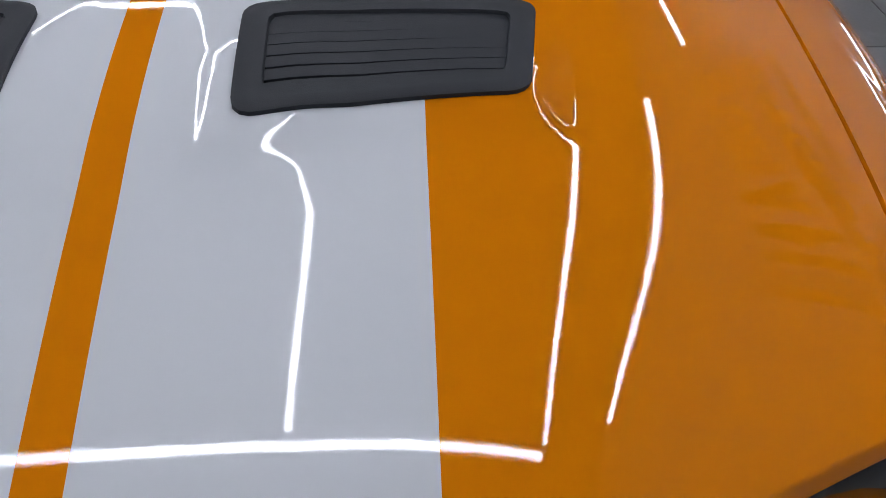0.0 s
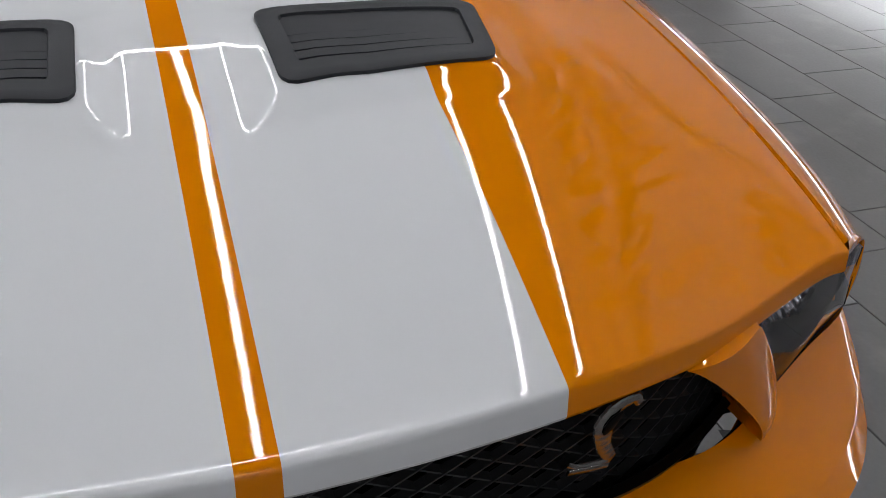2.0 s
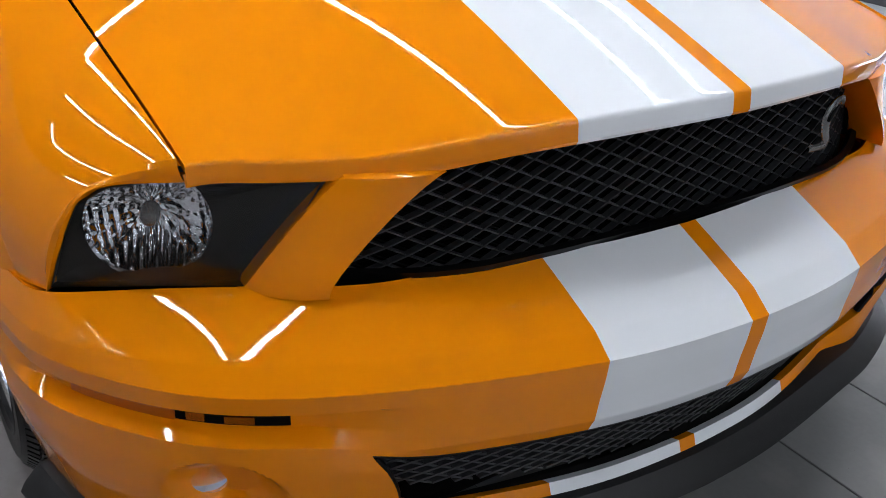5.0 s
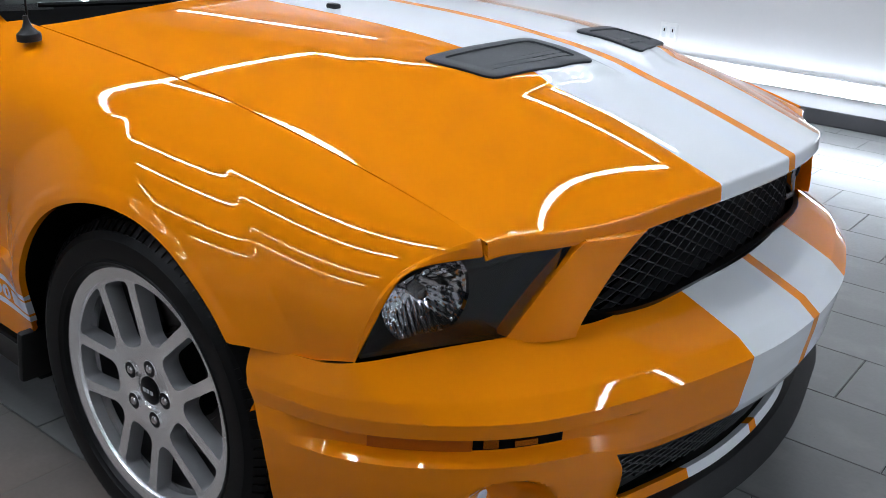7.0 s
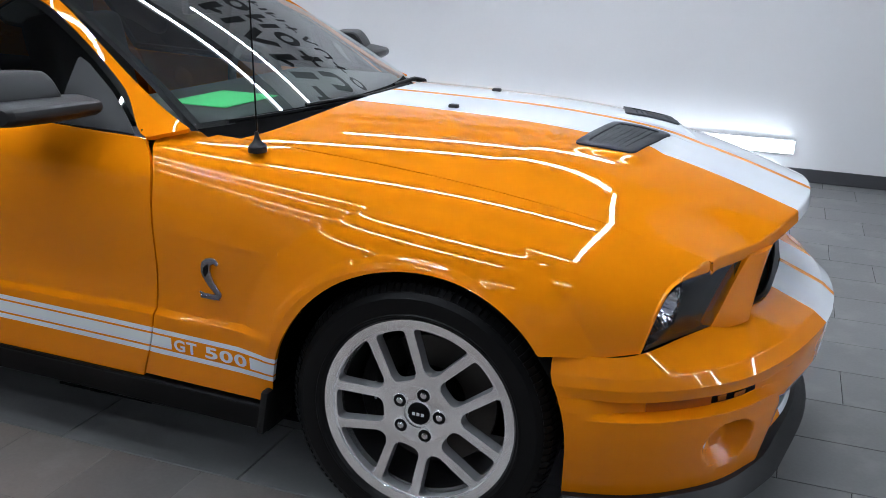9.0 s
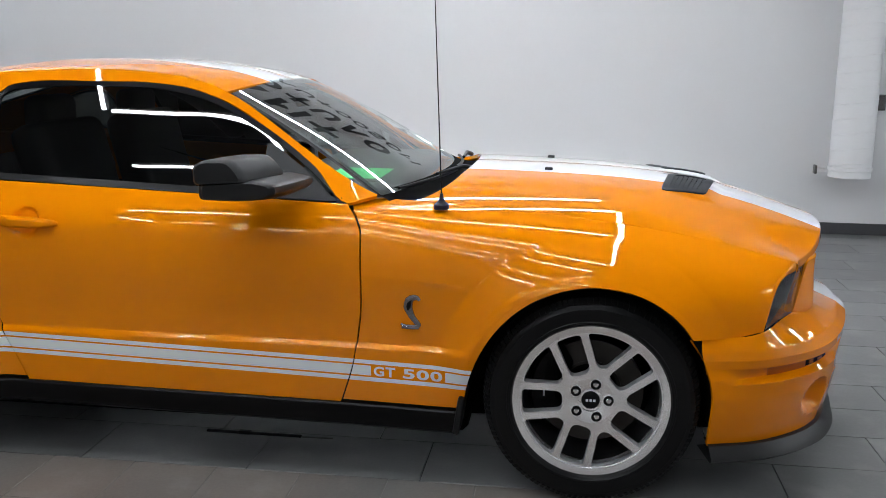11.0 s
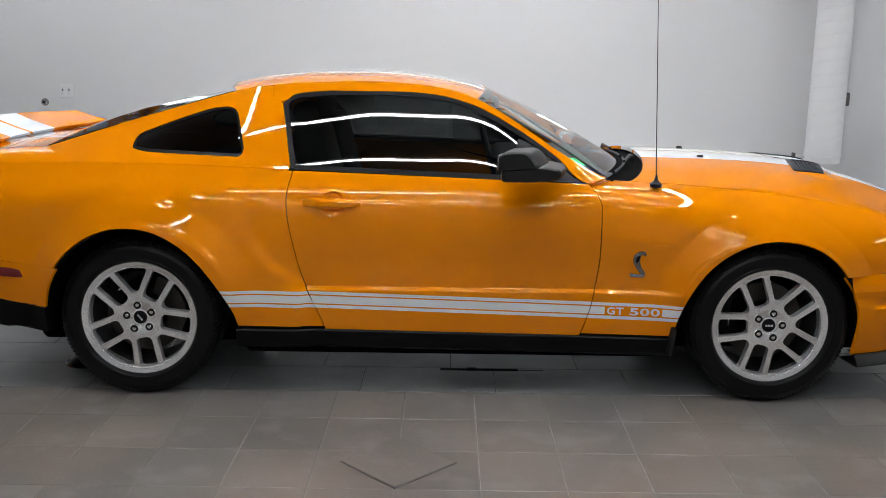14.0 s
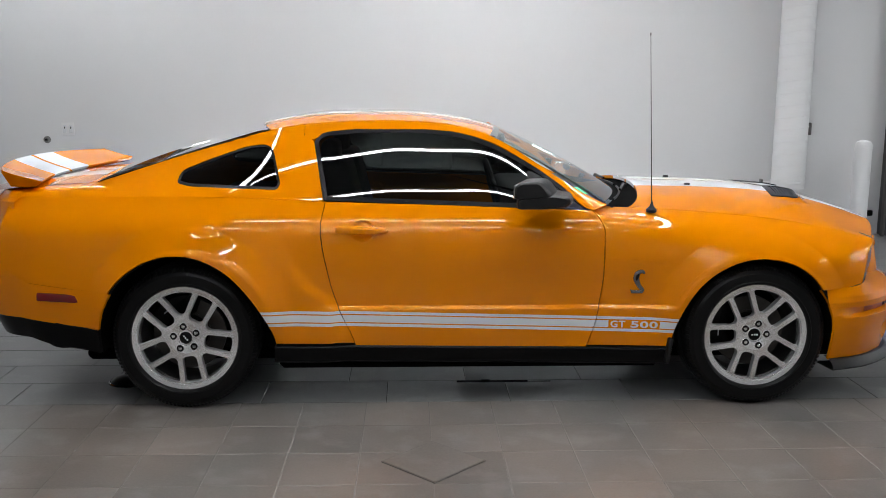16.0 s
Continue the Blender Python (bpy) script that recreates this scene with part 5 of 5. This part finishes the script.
ob = part("grille_emblem", emblem(grille_place, 0.088), PEWTER, car, "pewter S-shaped grille emblem")
part("inlay", inlay(grille_place, 0.088), BLACK_SATIN, ob)


# lettering on the front fenders
def lettering(text, size):
    data = bpy.data.curves.new("lettering", "FONT")
    data.body, data.size, data.extrude = text, size, 0.0002
    data.space_character, data.offset = 1.06, 0.0012
    data.align_y = "CENTER"
    ob = bpy.data.objects.new("lettering", data)
    scene.collection.objects.link(ob)
    mesh = bpy.data.meshes.new_from_object(ob.evaluated_get(bpy.context.evaluated_depsgraph_get()))
    bpy.data.objects.remove(ob)
    return mesh


LETTERS = (("G", -0.113, -0.079), ("T", -0.074, -0.042), ("5", -0.016, 0.022), ("0", 0.029, 0.069), ("0", 0.074, 0.113))
for s in (-1, 1):
    sign_holder = part("model_lettering", box(0.002, 0.0008, 0.002, (-0.5, s * (body_y(-0.5, 0.40) - 0.004), 0.40)), WHITE_VINYL, car, "white vinyl model lettering")
    for char, u0, u1 in LETTERS:
        mesh = lettering(char, 0.0455)
        xs, ys = [v.co.x for v in mesh.vertices], [v.co.y for v in mesh.vertices]
        for v in mesh.vertices:
            u = mixv(u0, u1, (v.co.x - min(xs)) / (max(xs) - min(xs)))
            w = ((v.co.y - min(ys)) / (max(ys) - min(ys)) - 0.5) * 0.0335
            x = -0.589 + u * (1 if s < 0 else -1)
            z = 0.383 + 0.0265 * 0.589 - 0.0265 * (x + 0.589) + w
            v.co = (x, s * (body_y(x, z) + 0.0012 + 0.0005 * (v.co.z > 0)), z)
        mesh.materials.append(WHITE_VINYL)
        ob = new("letter", mesh)
        ob.parent = sign_holder


# ---- door furniture ----
rows = []
for k in range(15):
    f = k / 14
    x = mixv(-2.006, -1.762, f)
    h = 0.0190 * (1 - 0.45 * step(0.6, 1.0, f)) * (0.72 + 0.28 * step(0.0, 0.05, f)) * (0.45 + 0.55 * step(1.0, 0.94, f))
    lift = 0.006 + 0.016 * step(0.22, 0.34, f) * step(1.0, 0.80, f) + 0.010 * step(0.0, 0.04, f) * step(1.0, 0.93, f)
    z = 0.858 - 0.004 * f
    y = -body_y(x, z)
    rows.append([(x, y - lift * 0.2, z + h), (x, y - lift * 0.8, z + h * 0.9), (x, y - lift, z + h * 0.5), (x, y - lift, z - h * 0.5), (x, y - lift * 0.8, z - h * 0.9), (x, y - lift * 0.2, z - h)])
bar = grid(rows, close_u=True)
bmesh.ops.holes_fill(bar, edges=[e for e in bar.edges if e.is_boundary])
bmesh.ops.recalc_face_normals(bar, faces=bar.faces)
for d, s in zip(doors, (-1, 1)):
    b2 = bar.copy()
    if s > 0:
        b2 = mirrored(b2)
    part("handle", b2, PAINT, d, "body-coloured door handle")

# door mirrors: a housing on a broad foot
def pressed(shape, radius, ys, scales, skew):
    """An outline in the x, z plane carried along y, drawn in at its ends and slanted forwards towards the door."""
    edge = outline(rounded([Vector(p) for p in shape], radius), 56)
    c = sum(edge, Vector((0, 0))) / len(edge)
    bm = grid([[(c.x + (p.x - c.x) * g + skew * (y + 1.02), y, c.y + (p.y - c.y) * g) for p in edge] for y, g in zip(ys, scales)], close_u=True)
    bmesh.ops.holes_fill(bm, edges=[e for e in bm.edges if e.is_boundary])
    bmesh.ops.recalc_face_normals(bm, faces=bm.faces)
    return bm


HOUSING = [(-1.180, 1.024), (-1.180, 1.088), (-1.148, 1.104), (-1.058, 1.107), (-1.026, 1.078), (-1.000, 1.034)]
FOOT = [(-1.178, 0.981), (-1.180, 1.030), (-1.000, 1.046), (-0.925, 1.034), (-0.919, 1.010), (-0.948, 0.990), (-1.040, 0.981)]
shell = pressed(HOUSING, 0.018, (-0.905, -0.912, -0.930, -1.000, -1.085, -1.104, -1.112), (0.84, 0.93, 0.98, 1.0, 0.97, 0.90, 0.78), 0.30)
foot = pressed(FOOT, 0.014, (-0.850, -0.905, -0.990, -1.080, -1.100, -1.108), (0.90, 0.95, 1.0, 0.97, 0.91, 0.80), 0.18)
heads = both("door_mirror", shell, BLACK_PLASTIC, car, "black plastic door mirror")
for h, s in zip(heads, (-1, 1)):
    f2 = foot.copy()
    part("mirror_foot", f2 if s < 0 else mirrored(f2), BLACK_PLASTIC, h)
    part("mirror_glass", box(0.006, 0.150, 0.060, (-1.1760, s * 1.008, 1.058), 0.002, 1, Matrix.Rotation(radians(s * 17), 4, "Z")), CHROME, h)

# antenna on the right fender
a0 = Vector((-0.500, -0.768, 0.929))
antenna = part("antenna", lathe([(0.0, 0.046), (0.0045, 0.045), (0.0065, 0.032), (0.010, 0.022), (0.018, 0.013), (0.023, 0.009), (0.0245, 0.004), (0.0245, -0.006)], 28, "z"), BLACK_PLASTIC, car, "thin black whip antenna on the fender")
antenna.matrix_basis = pose(a0.x, a0.y, a0.z + 0.004, 5, 0, 0)
part("whip", rod([a0 + Vector((0, 0, 0.03)), a0 + Vector((-0.036, 0.005, 0.830))], lambda f: 0.0024 - 0.0010 * f, 8), BLACK_SATIN, car)
part("whip_tip", rod([a0 + Vector((-0.036, 0.005, 0.826)), a0 + Vector((-0.0363, 0.005, 0.838))], 0.0026, 8), BLACK_SATIN, car)

# washer nozzles, cowl, wipers
for s in (-1, 1):
    z = hood_z(-0.170, 0.225)
    part("washer_nozzle", box(0.030, 0.022, 0.014, (-0.170, s * 0.215, z + 0.004), 0.005, 2), BLACK_PLASTIC, car)
rows = []
for k in range(49):
    u = -1 + k / 24
    hx = -0.452 - 0.09 * u * u - 0.05 * u**8
    hy = u * 0.69
    a = Vector((hx + 0.02, hy, hood_z(hx, hy) - 0.022))
    b = Vector(screen_point(u * 0.99, 0.03))
    rows.append([tuple(a), tuple(a.lerp(b, 0.35) - Vector((0, 0, 0.020))), tuple(a.lerp(b, 0.7) - Vector((0, 0, 0.016))), tuple(b)])
part("cowl", grid(rows), DARK, car, "black plastic cowl below the windscreen")


def wiper(y0, y1, v0, v1):
    """Blade and arm lying low on the glass."""
    pts = [Vector(screen_point(mixv(y0, y1, k / 10) / 0.68, mixv(v0, v1, k / 10))) + Vector((0.020, 0, 0.008)) for k in range(11)]
    blade = part("wiper", rod(pts, 0.006, 6), BLACK_SATIN, car, "black windscreen wiper")
    root = Vector(screen_point(y0 / 0.68, 0.0)) + Vector((0.075, 0.02, 0.012))
    part("wiper_arm", rod([root, pts[1] + Vector((0.03, 0, 0.018)), pts[5] + Vector((0.004, 0, 0.014))], lambda f: 0.011 - 0.005 * f, 8), BLACK_SATIN, blade)


wiper(-0.10, -0.60, 0.0, 0.012)
wiper(0.42, -0.06, 0.0, 0.012)

# cabin
part("dashboard", box(0.46, 1.30, 0.10, (-0.92, 0, 0.930), 0.04, 3), DASH, car, "black grained dashboard")
part("dash_face", box(0.16, 1.30, 0.30, (-1.06, 0, 0.82), 0.03, 2), DASH, car)
for s in (-1, 1):
    seat = part("seat", box(0.50, 0.48, 0.16, (-1.62, s * 0.36, 0.56), 0.05, 3), CLOTH, car, "black leather bucket seat")
    part("seat_back", box(0.15, 0.48, 0.60, (-1.95, s * 0.36, 0.86), 0.05, 3, Matrix.Rotation(radians(-14), 4, "Y")), CLOTH, seat)
    bpy.data.objects[seat.children[0].name].matrix_basis = Matrix.Translation((-0.02, 0, 0))
    part("headrest", box(0.09, 0.26, 0.17, (-2.06, s * 0.36, 1.165), 0.035, 3), CLOTH, seat)
part("rear_bench", box(0.50, 1.10, 0.45, (-2.50, 0, 0.72), 0.06, 3), CLOTH, car)
ring_pts = [(-1.16 - 0.05 * math.sin(a), 0.36 + 0.185 * math.cos(a), 0.90 + 0.178 * math.sin(a)) for a in (2 * math.pi * k / 40 for k in range(41))]
part("steering_wheel", rod(ring_pts, 0.016, 8, False), CLOTH, car)
part("inside_mirror", box(0.03, 0.23, 0.06, (-1.16, 0.0, 1.235), 0.012, 2), BLACK_SATIN, car)
part("headliner", grid([[(x, y, z - 0.03) for x, y, z in roof_row(k / 8)] for k in range(9)]), CLOTH, car)
tagged(part("paper_card", box(0.20, 0.30, 0.003, (-0.86, -0.36, 0.9835), 0.001), CARD), "bright green and white paper card lying on the dashboard", "paper card")


# ---- things along the wall ----
duct = tagged(new("spiral_duct"), "white painted spiral duct coming down along the wall", "duct")
DX, DY, DR = 2.12, 4.05, 0.160
duct.matrix_world = pose(DX, DY, 0)
part("pipe", lathe([(DR - 0.012, 0.62), (DR, 0.50), (DR, CEILING)], 40, "z"), DUCT, duct)
seam = []
turns = int((CEILING - 0.62) / 0.118)
for k in range(turns * 24):
    a = 2 * math.pi * k / 24
    seam.append(((DR + 0.001) * math.cos(a), (DR + 0.001) * math.sin(a), 0.53 + 0.118 * k / 24))
part("seam", rod(seam, 0.0035, 5), DUCT, duct)
part("band", lathe([(DR + 0.001, 0.55), (DR + 0.006, 0.554), (DR + 0.006, 0.580), (DR + 0.001, 0.584)], 40, "z"), DUCT, duct)
part("bracket", box(0.10, 0.05, 0.03, (-DR - 0.045, 0.05, 0.545), 0.004), DUCT, duct)
part("bracket_plate", box(0.02, 0.06, 0.07, (-DR - 0.09, 0.05, 0.548), 0.004), STEEL, duct)

junction = tagged(new("junction_box"), "small grey metal junction box on the wall beside the duct", "junction box")
part("case", box(0.075, 0.06, 0.125, (2.35, WALL_Y - 0.030, 1.08), 0.006), STEEL, junction)
part("cover", box(0.055, 0.008, 0.10, (2.35, WALL_Y - 0.063, 1.08), 0.002), PEWTER, junction)
bollard = tagged(new("bollard"), "white rounded safety post standing on the floor", "bollard")
part("sleeve", lathe([(0.0, 0.985), (0.03, 0.981), (0.065, 0.968), (0.079, 0.945), (0.082, 0.91), (0.082, 0.0)], 36, "z"), DUCT, bollard)
bollard.matrix_world = pose(2.815, 3.95, 0)
track = tagged(new("roller_door_track"), "dark steel roller door track beside the opening", "door track")
part("channel", box(0.10, 0.12, 4.6, (3.21, WALL_Y - 0.075, 2.3), 0.01), BASEBOARD, track)
part("flange", box(0.03, 0.05, 4.6, (3.145, WALL_Y - 0.16, 2.3), 0.006), STEEL, track)
for k in range(7):
    part("bolt", box(0.03, 0.02, 0.05, (3.19, WALL_Y - 0.143, 0.3 + 0.6 * k), 0.004), STEEL, track)
structure("door_1", box(3.2, 0.06, 4.4, (4.87, WALL_Y - 0.04, 2.2), 0.004), plain("grey_shutter_paint", (0.16, 0.16, 0.165), 0.45), "grey steel roller door, closed", "roller door")
alarm = tagged(new("sounder"), "small black wall fitting near the floor", "wall fitting")
part("case", box(0.07, 0.05, 0.06, (3.06, WALL_Y - 0.025, 0.22), 0.01), BLACK_SATIN, alarm)


def outlet(x, z):
    o = tagged(new("wall_outlet"), "white double wall outlet plate on the white wall", "outlet", "outlets on the wall")
    o.matrix_world = pose(x, WALL_Y, z)
    part("plate", box(0.125, 0.008, 0.125, (0, -0.004, 0), 0.003), DUCT, o)
    for s in (-1, 1):
        part("socket", box(0.034, 0.006, 0.075, (s * 0.03, -0.009, 0), 0.003), WHITE_VINYL, o)
        part("slot", box(0.009, 0.004, 0.022, (s * 0.03, -0.0115, 0.012), 0), BLACK_SATIN, o)


outlet(-5.032, 1.065)
outlet(-1.395, 0.428)
knob = tagged(new("door_stop"), "small dark metal round fitting on the white wall", "wall fitting")
knob.matrix_world = pose(-5.242, WALL_Y, 0.960)
part("plate", lathe([(0.0, -0.03), (0.022, -0.03), (0.034, -0.012), (0.036, 0.0)], 24), PEWTER, knob)
part("tip", lathe([(0.0, -0.042), (0.010, -0.040), (0.012, -0.03)], 16), BLACK_SATIN, knob)

# sign high on the wall: plain dark shapes in three rows
sign = tagged(new("wall_sign"), "large dark sign shapes in three rows high on the white wall", "sign")


def stroke(x0, z0, x1, z1, t):
    """One flat bar of a sign shape, from end to end."""
    long = math.hypot(x1 - x0, z1 - z0)
    turn = Matrix.Rotation(-math.atan2(z1 - z0, x1 - x0), 4, "Y")
    return box(long, 0.02, t, ((x0 + x1) / 2, WALL_Y - 0.012, (z0 + z1) / 2), 0, 1, turn)


def hoop(cx, cz, rx, rz, t, a0, a1):
    """A flat bow of a sign shape, between two angles in degrees."""
    n = 14
    rows = []
    for k in range(n + 1):
        a = radians(mixv(a0, a1, k / n))
        c, d = math.cos(a), math.sin(a)
        p, q = (cx + rx * c, cz + rz * d), (cx + (rx - t) * c, cz + (rz - t) * d)
        rows.append([(p[0], WALL_Y - 0.022, p[1]), (p[0], WALL_Y - 0.002, p[1]), (q[0], WALL_Y - 0.002, q[1]), (q[0], WALL_Y - 0.022, q[1])])
    bm = grid(rows, close_u=True)
    bmesh.ops.recalc_face_normals(bm, faces=bm.faces)
    return bm


def sign_shape(kind, cx, z, w, tall, t):
    """Abstract marks: bows, posts and slanting bars."""
    l, r, lo, hi = cx - w / 2 + t / 2, cx + w / 2 - t / 2, z - tall / 2, z + tall / 2
    if kind == 0:
        return join(hoop(cx, lo + w / 2, w / 2, w / 2, t, 180, 360), stroke(l, lo + w / 2, l, hi, t), stroke(r, lo + w / 2, r, hi, t))
    if kind == 1:
        return join(stroke(l, lo, l, hi, t), stroke(r, lo, r, hi, t), stroke(l, hi - t, cx, z, t))
    if kind == 2:
        return hoop(cx, z, w / 2, tall / 2, t, 0, 360)
    if kind == 3:
        return join(stroke(cx, lo, cx, hi, t), stroke(cx - w / 2, z + tall * 0.1, cx + w / 2, z + tall * 0.1, t))
    if kind == 4:
        return join(stroke(l, lo, cx, hi, t), stroke(cx, hi, r, lo, t))
    return join(hoop(cx, z + tall / 4, w / 2, tall / 4 + t / 4, t, 0, 270), hoop(cx, z - tall / 4, w / 2, tall / 4 + t / 4, t, -180, 90))


def sign_row(x0, x1, z, tall, kinds, thick):
    pitch = (x1 - x0) / len(kinds)
    for k, kind in enumerate(kinds):
        part("shape", sign_shape(kind, x0 + pitch * (k + 0.5), z, pitch * 0.78, tall, thick * tall), SIGN, sign)


sign_row(-4.00, -0.40, 3.98, 0.54, (5, 0, 1, 4, 1, 3), 0.22)
sign_row(-4.00, -0.10, 3.32, 0.42, (4, 0, 3, 2, 1, 2, 3, 0, 4, 2), 0.20)
sign_row(-3.95, 0.00, 2.84, 0.20, (4, 4, 1, 5, 0, 1, 1, 3, 4, 0, 3, 2, 2, 5, 2, 1), 0.18)

# a wiper blade left on the floor under the car, and the drain cover in front of it
stick = tagged(new("floor_tool"), "thin black rubber strip with a bracket lying on the tiles", "rubber strip")
part("strip", box(0.37, 0.014, 0.010, (-1.235, -0.535, 0.008), 0.003), RUBBER, stick)
part("bracket", box(0.05, 0.022, 0.014, (-1.27, -0.535, 0.010), 0.004), BLACK_SATIN, stick)
part("pin", rod([(-1.05, -0.535, 0.006), (-0.93, -0.53, 0.005)], 0.003, 6), STEEL, stick)
dome = tagged(new("floor_dome"), "low round black rubber dome on the tiles behind the wheel", "rubber dome")
dome.matrix_world = pose(-3.115, -0.47, 0.0)
part("dome", lathe([(0.0, 0.036), (0.03, 0.035), (0.065, 0.027), (0.088, 0.014), (0.098, 0.004), (0.098, 0.0005)], 40, "z"), BLACK_SATIN, dome)
part("dome_rim", lathe([(0.094, 0.0005), (0.106, 0.0005), (0.106, 0.004), (0.100, 0.007), (0.095, 0.005)], 40, "z"), PEWTER, dome, "dull metal rim")

drain = tagged(new("drain_cover"), "square tile-topped floor drain cover set diagonally", "drain cover")
drain.matrix_world = pose(-1.565, -1.555, 0, 0, 0, 45)
part("frame", box(0.306, 0.306, 0.010, (0, 0, -0.002), 0.001), STEEL, drain, "thin metal frame")
part("tile_inlay", box(0.296, 0.296, 0.012, (0, 0, -0.0015), 0.001), TILE_WARM, drain)

# ---- floor tiles ----
TILE_L, TILE_W, JOINT = 0.6096, 0.3048, 0.004


def tile_mesh(lx, ly):
    """One tile: long grey ones beyond the car's right side, brownish square ones before it."""
    bm = box(lx - JOINT, ly - JOINT, 0.010, (0, 0, -0.0058), 0.0012, 1)
    mesh = bpy.data.meshes.new("tile")
    bm.to_mesh(mesh)
    bm.free()
    mesh.materials.append(TILE if lx > 0.5 else TILE_WARM)
    return mesh


part("grout", box(X1 - X0, -0.825 - Y0, 0.006, ((X0 + X1) / 2, (Y0 - 0.825) / 2, -0.0047)), plain("pale_grout", (0.26, 0.245, 0.23), 0.85, grain=0.2, scale=40, vary=0.5), floor, "pale grout between the square tiles")
places = []
y = -0.49
row = 0
while y < WALL_Y:
    shift = (0.814 - 0.2032 * (row - 3)) % TILE_L
    x = X0 + shift - TILE_L
    while x < X1:
        places.append((x + TILE_L / 2, y + TILE_W / 2, TILE_L, TILE_W))
        x += TILE_L
    y += TILE_W
    row += 1
y = -0.49
row = -1
while y > -0.80:
    x = X0 + (0.814 - 0.2032 * (row - 3)) % TILE_L - TILE_L
    while x < X1:
        places.append((x + TILE_L / 2, y - 0.165, TILE_L, 0.33))
        x += TILE_L
    y -= 0.33
    row -= 1
while y > Y0:
    x = X0 + (-0.366 - X0) % 0.3012 - 0.3012
    while x < X1:
        places.append((x + 0.1506, y - 0.159, 0.3012, 0.318))
        x += 0.3012
    y -= 0.318
places = [p for p in places if not (X0 > p[0] or p[0] > X1)]
places.sort(key=lambda p: math.hypot(max(-2.6 - p[0], 0, p[0] - 1.0), max(-1.9 - p[1], 0, p[1] - 1.1)))
shared = {}
for x, y, lx, ly in places[:300]:
    key = (lx, ly)
    if key not in shared:
        shared[key] = tile_mesh(lx, ly)
    ob = new("tile", shared[key])
    ob.location = (x, y, 0)
    ob.parent = floor
for long in (True, False):
    verts, faces = [], []
    for x, y, lx, ly in places[300:]:
        if (lx > 0.5) != long:
            continue
        n = len(verts)
        a, b = lx / 2 - JOINT / 2, ly / 2 - JOINT / 2
        verts += [(x - a, y - b, -0.0008), (x + a, y - b, -0.0008), (x + a, y + b, -0.0008), (x - a, y + b, -0.0008)]
        verts += [(x - a, y - b, -0.006), (x + a, y - b, -0.006), (x + a, y + b, -0.006), (x - a, y + b, -0.006)]
        faces += [(n, n + 1, n + 2, n + 3), (n, n + 4, n + 5, n + 1), (n + 1, n + 5, n + 6, n + 2), (n + 2, n + 6, n + 7, n + 3), (n + 3, n + 7, n + 4, n)]
    mesh = bpy.data.meshes.new("tiles")
    mesh.from_pydata(verts, [], faces)
    mesh.materials.append(TILE if long else TILE_WARM)
    ob = new("tiles", mesh)
    ob.parent = floor
    tagged(ob, kind="stuff")
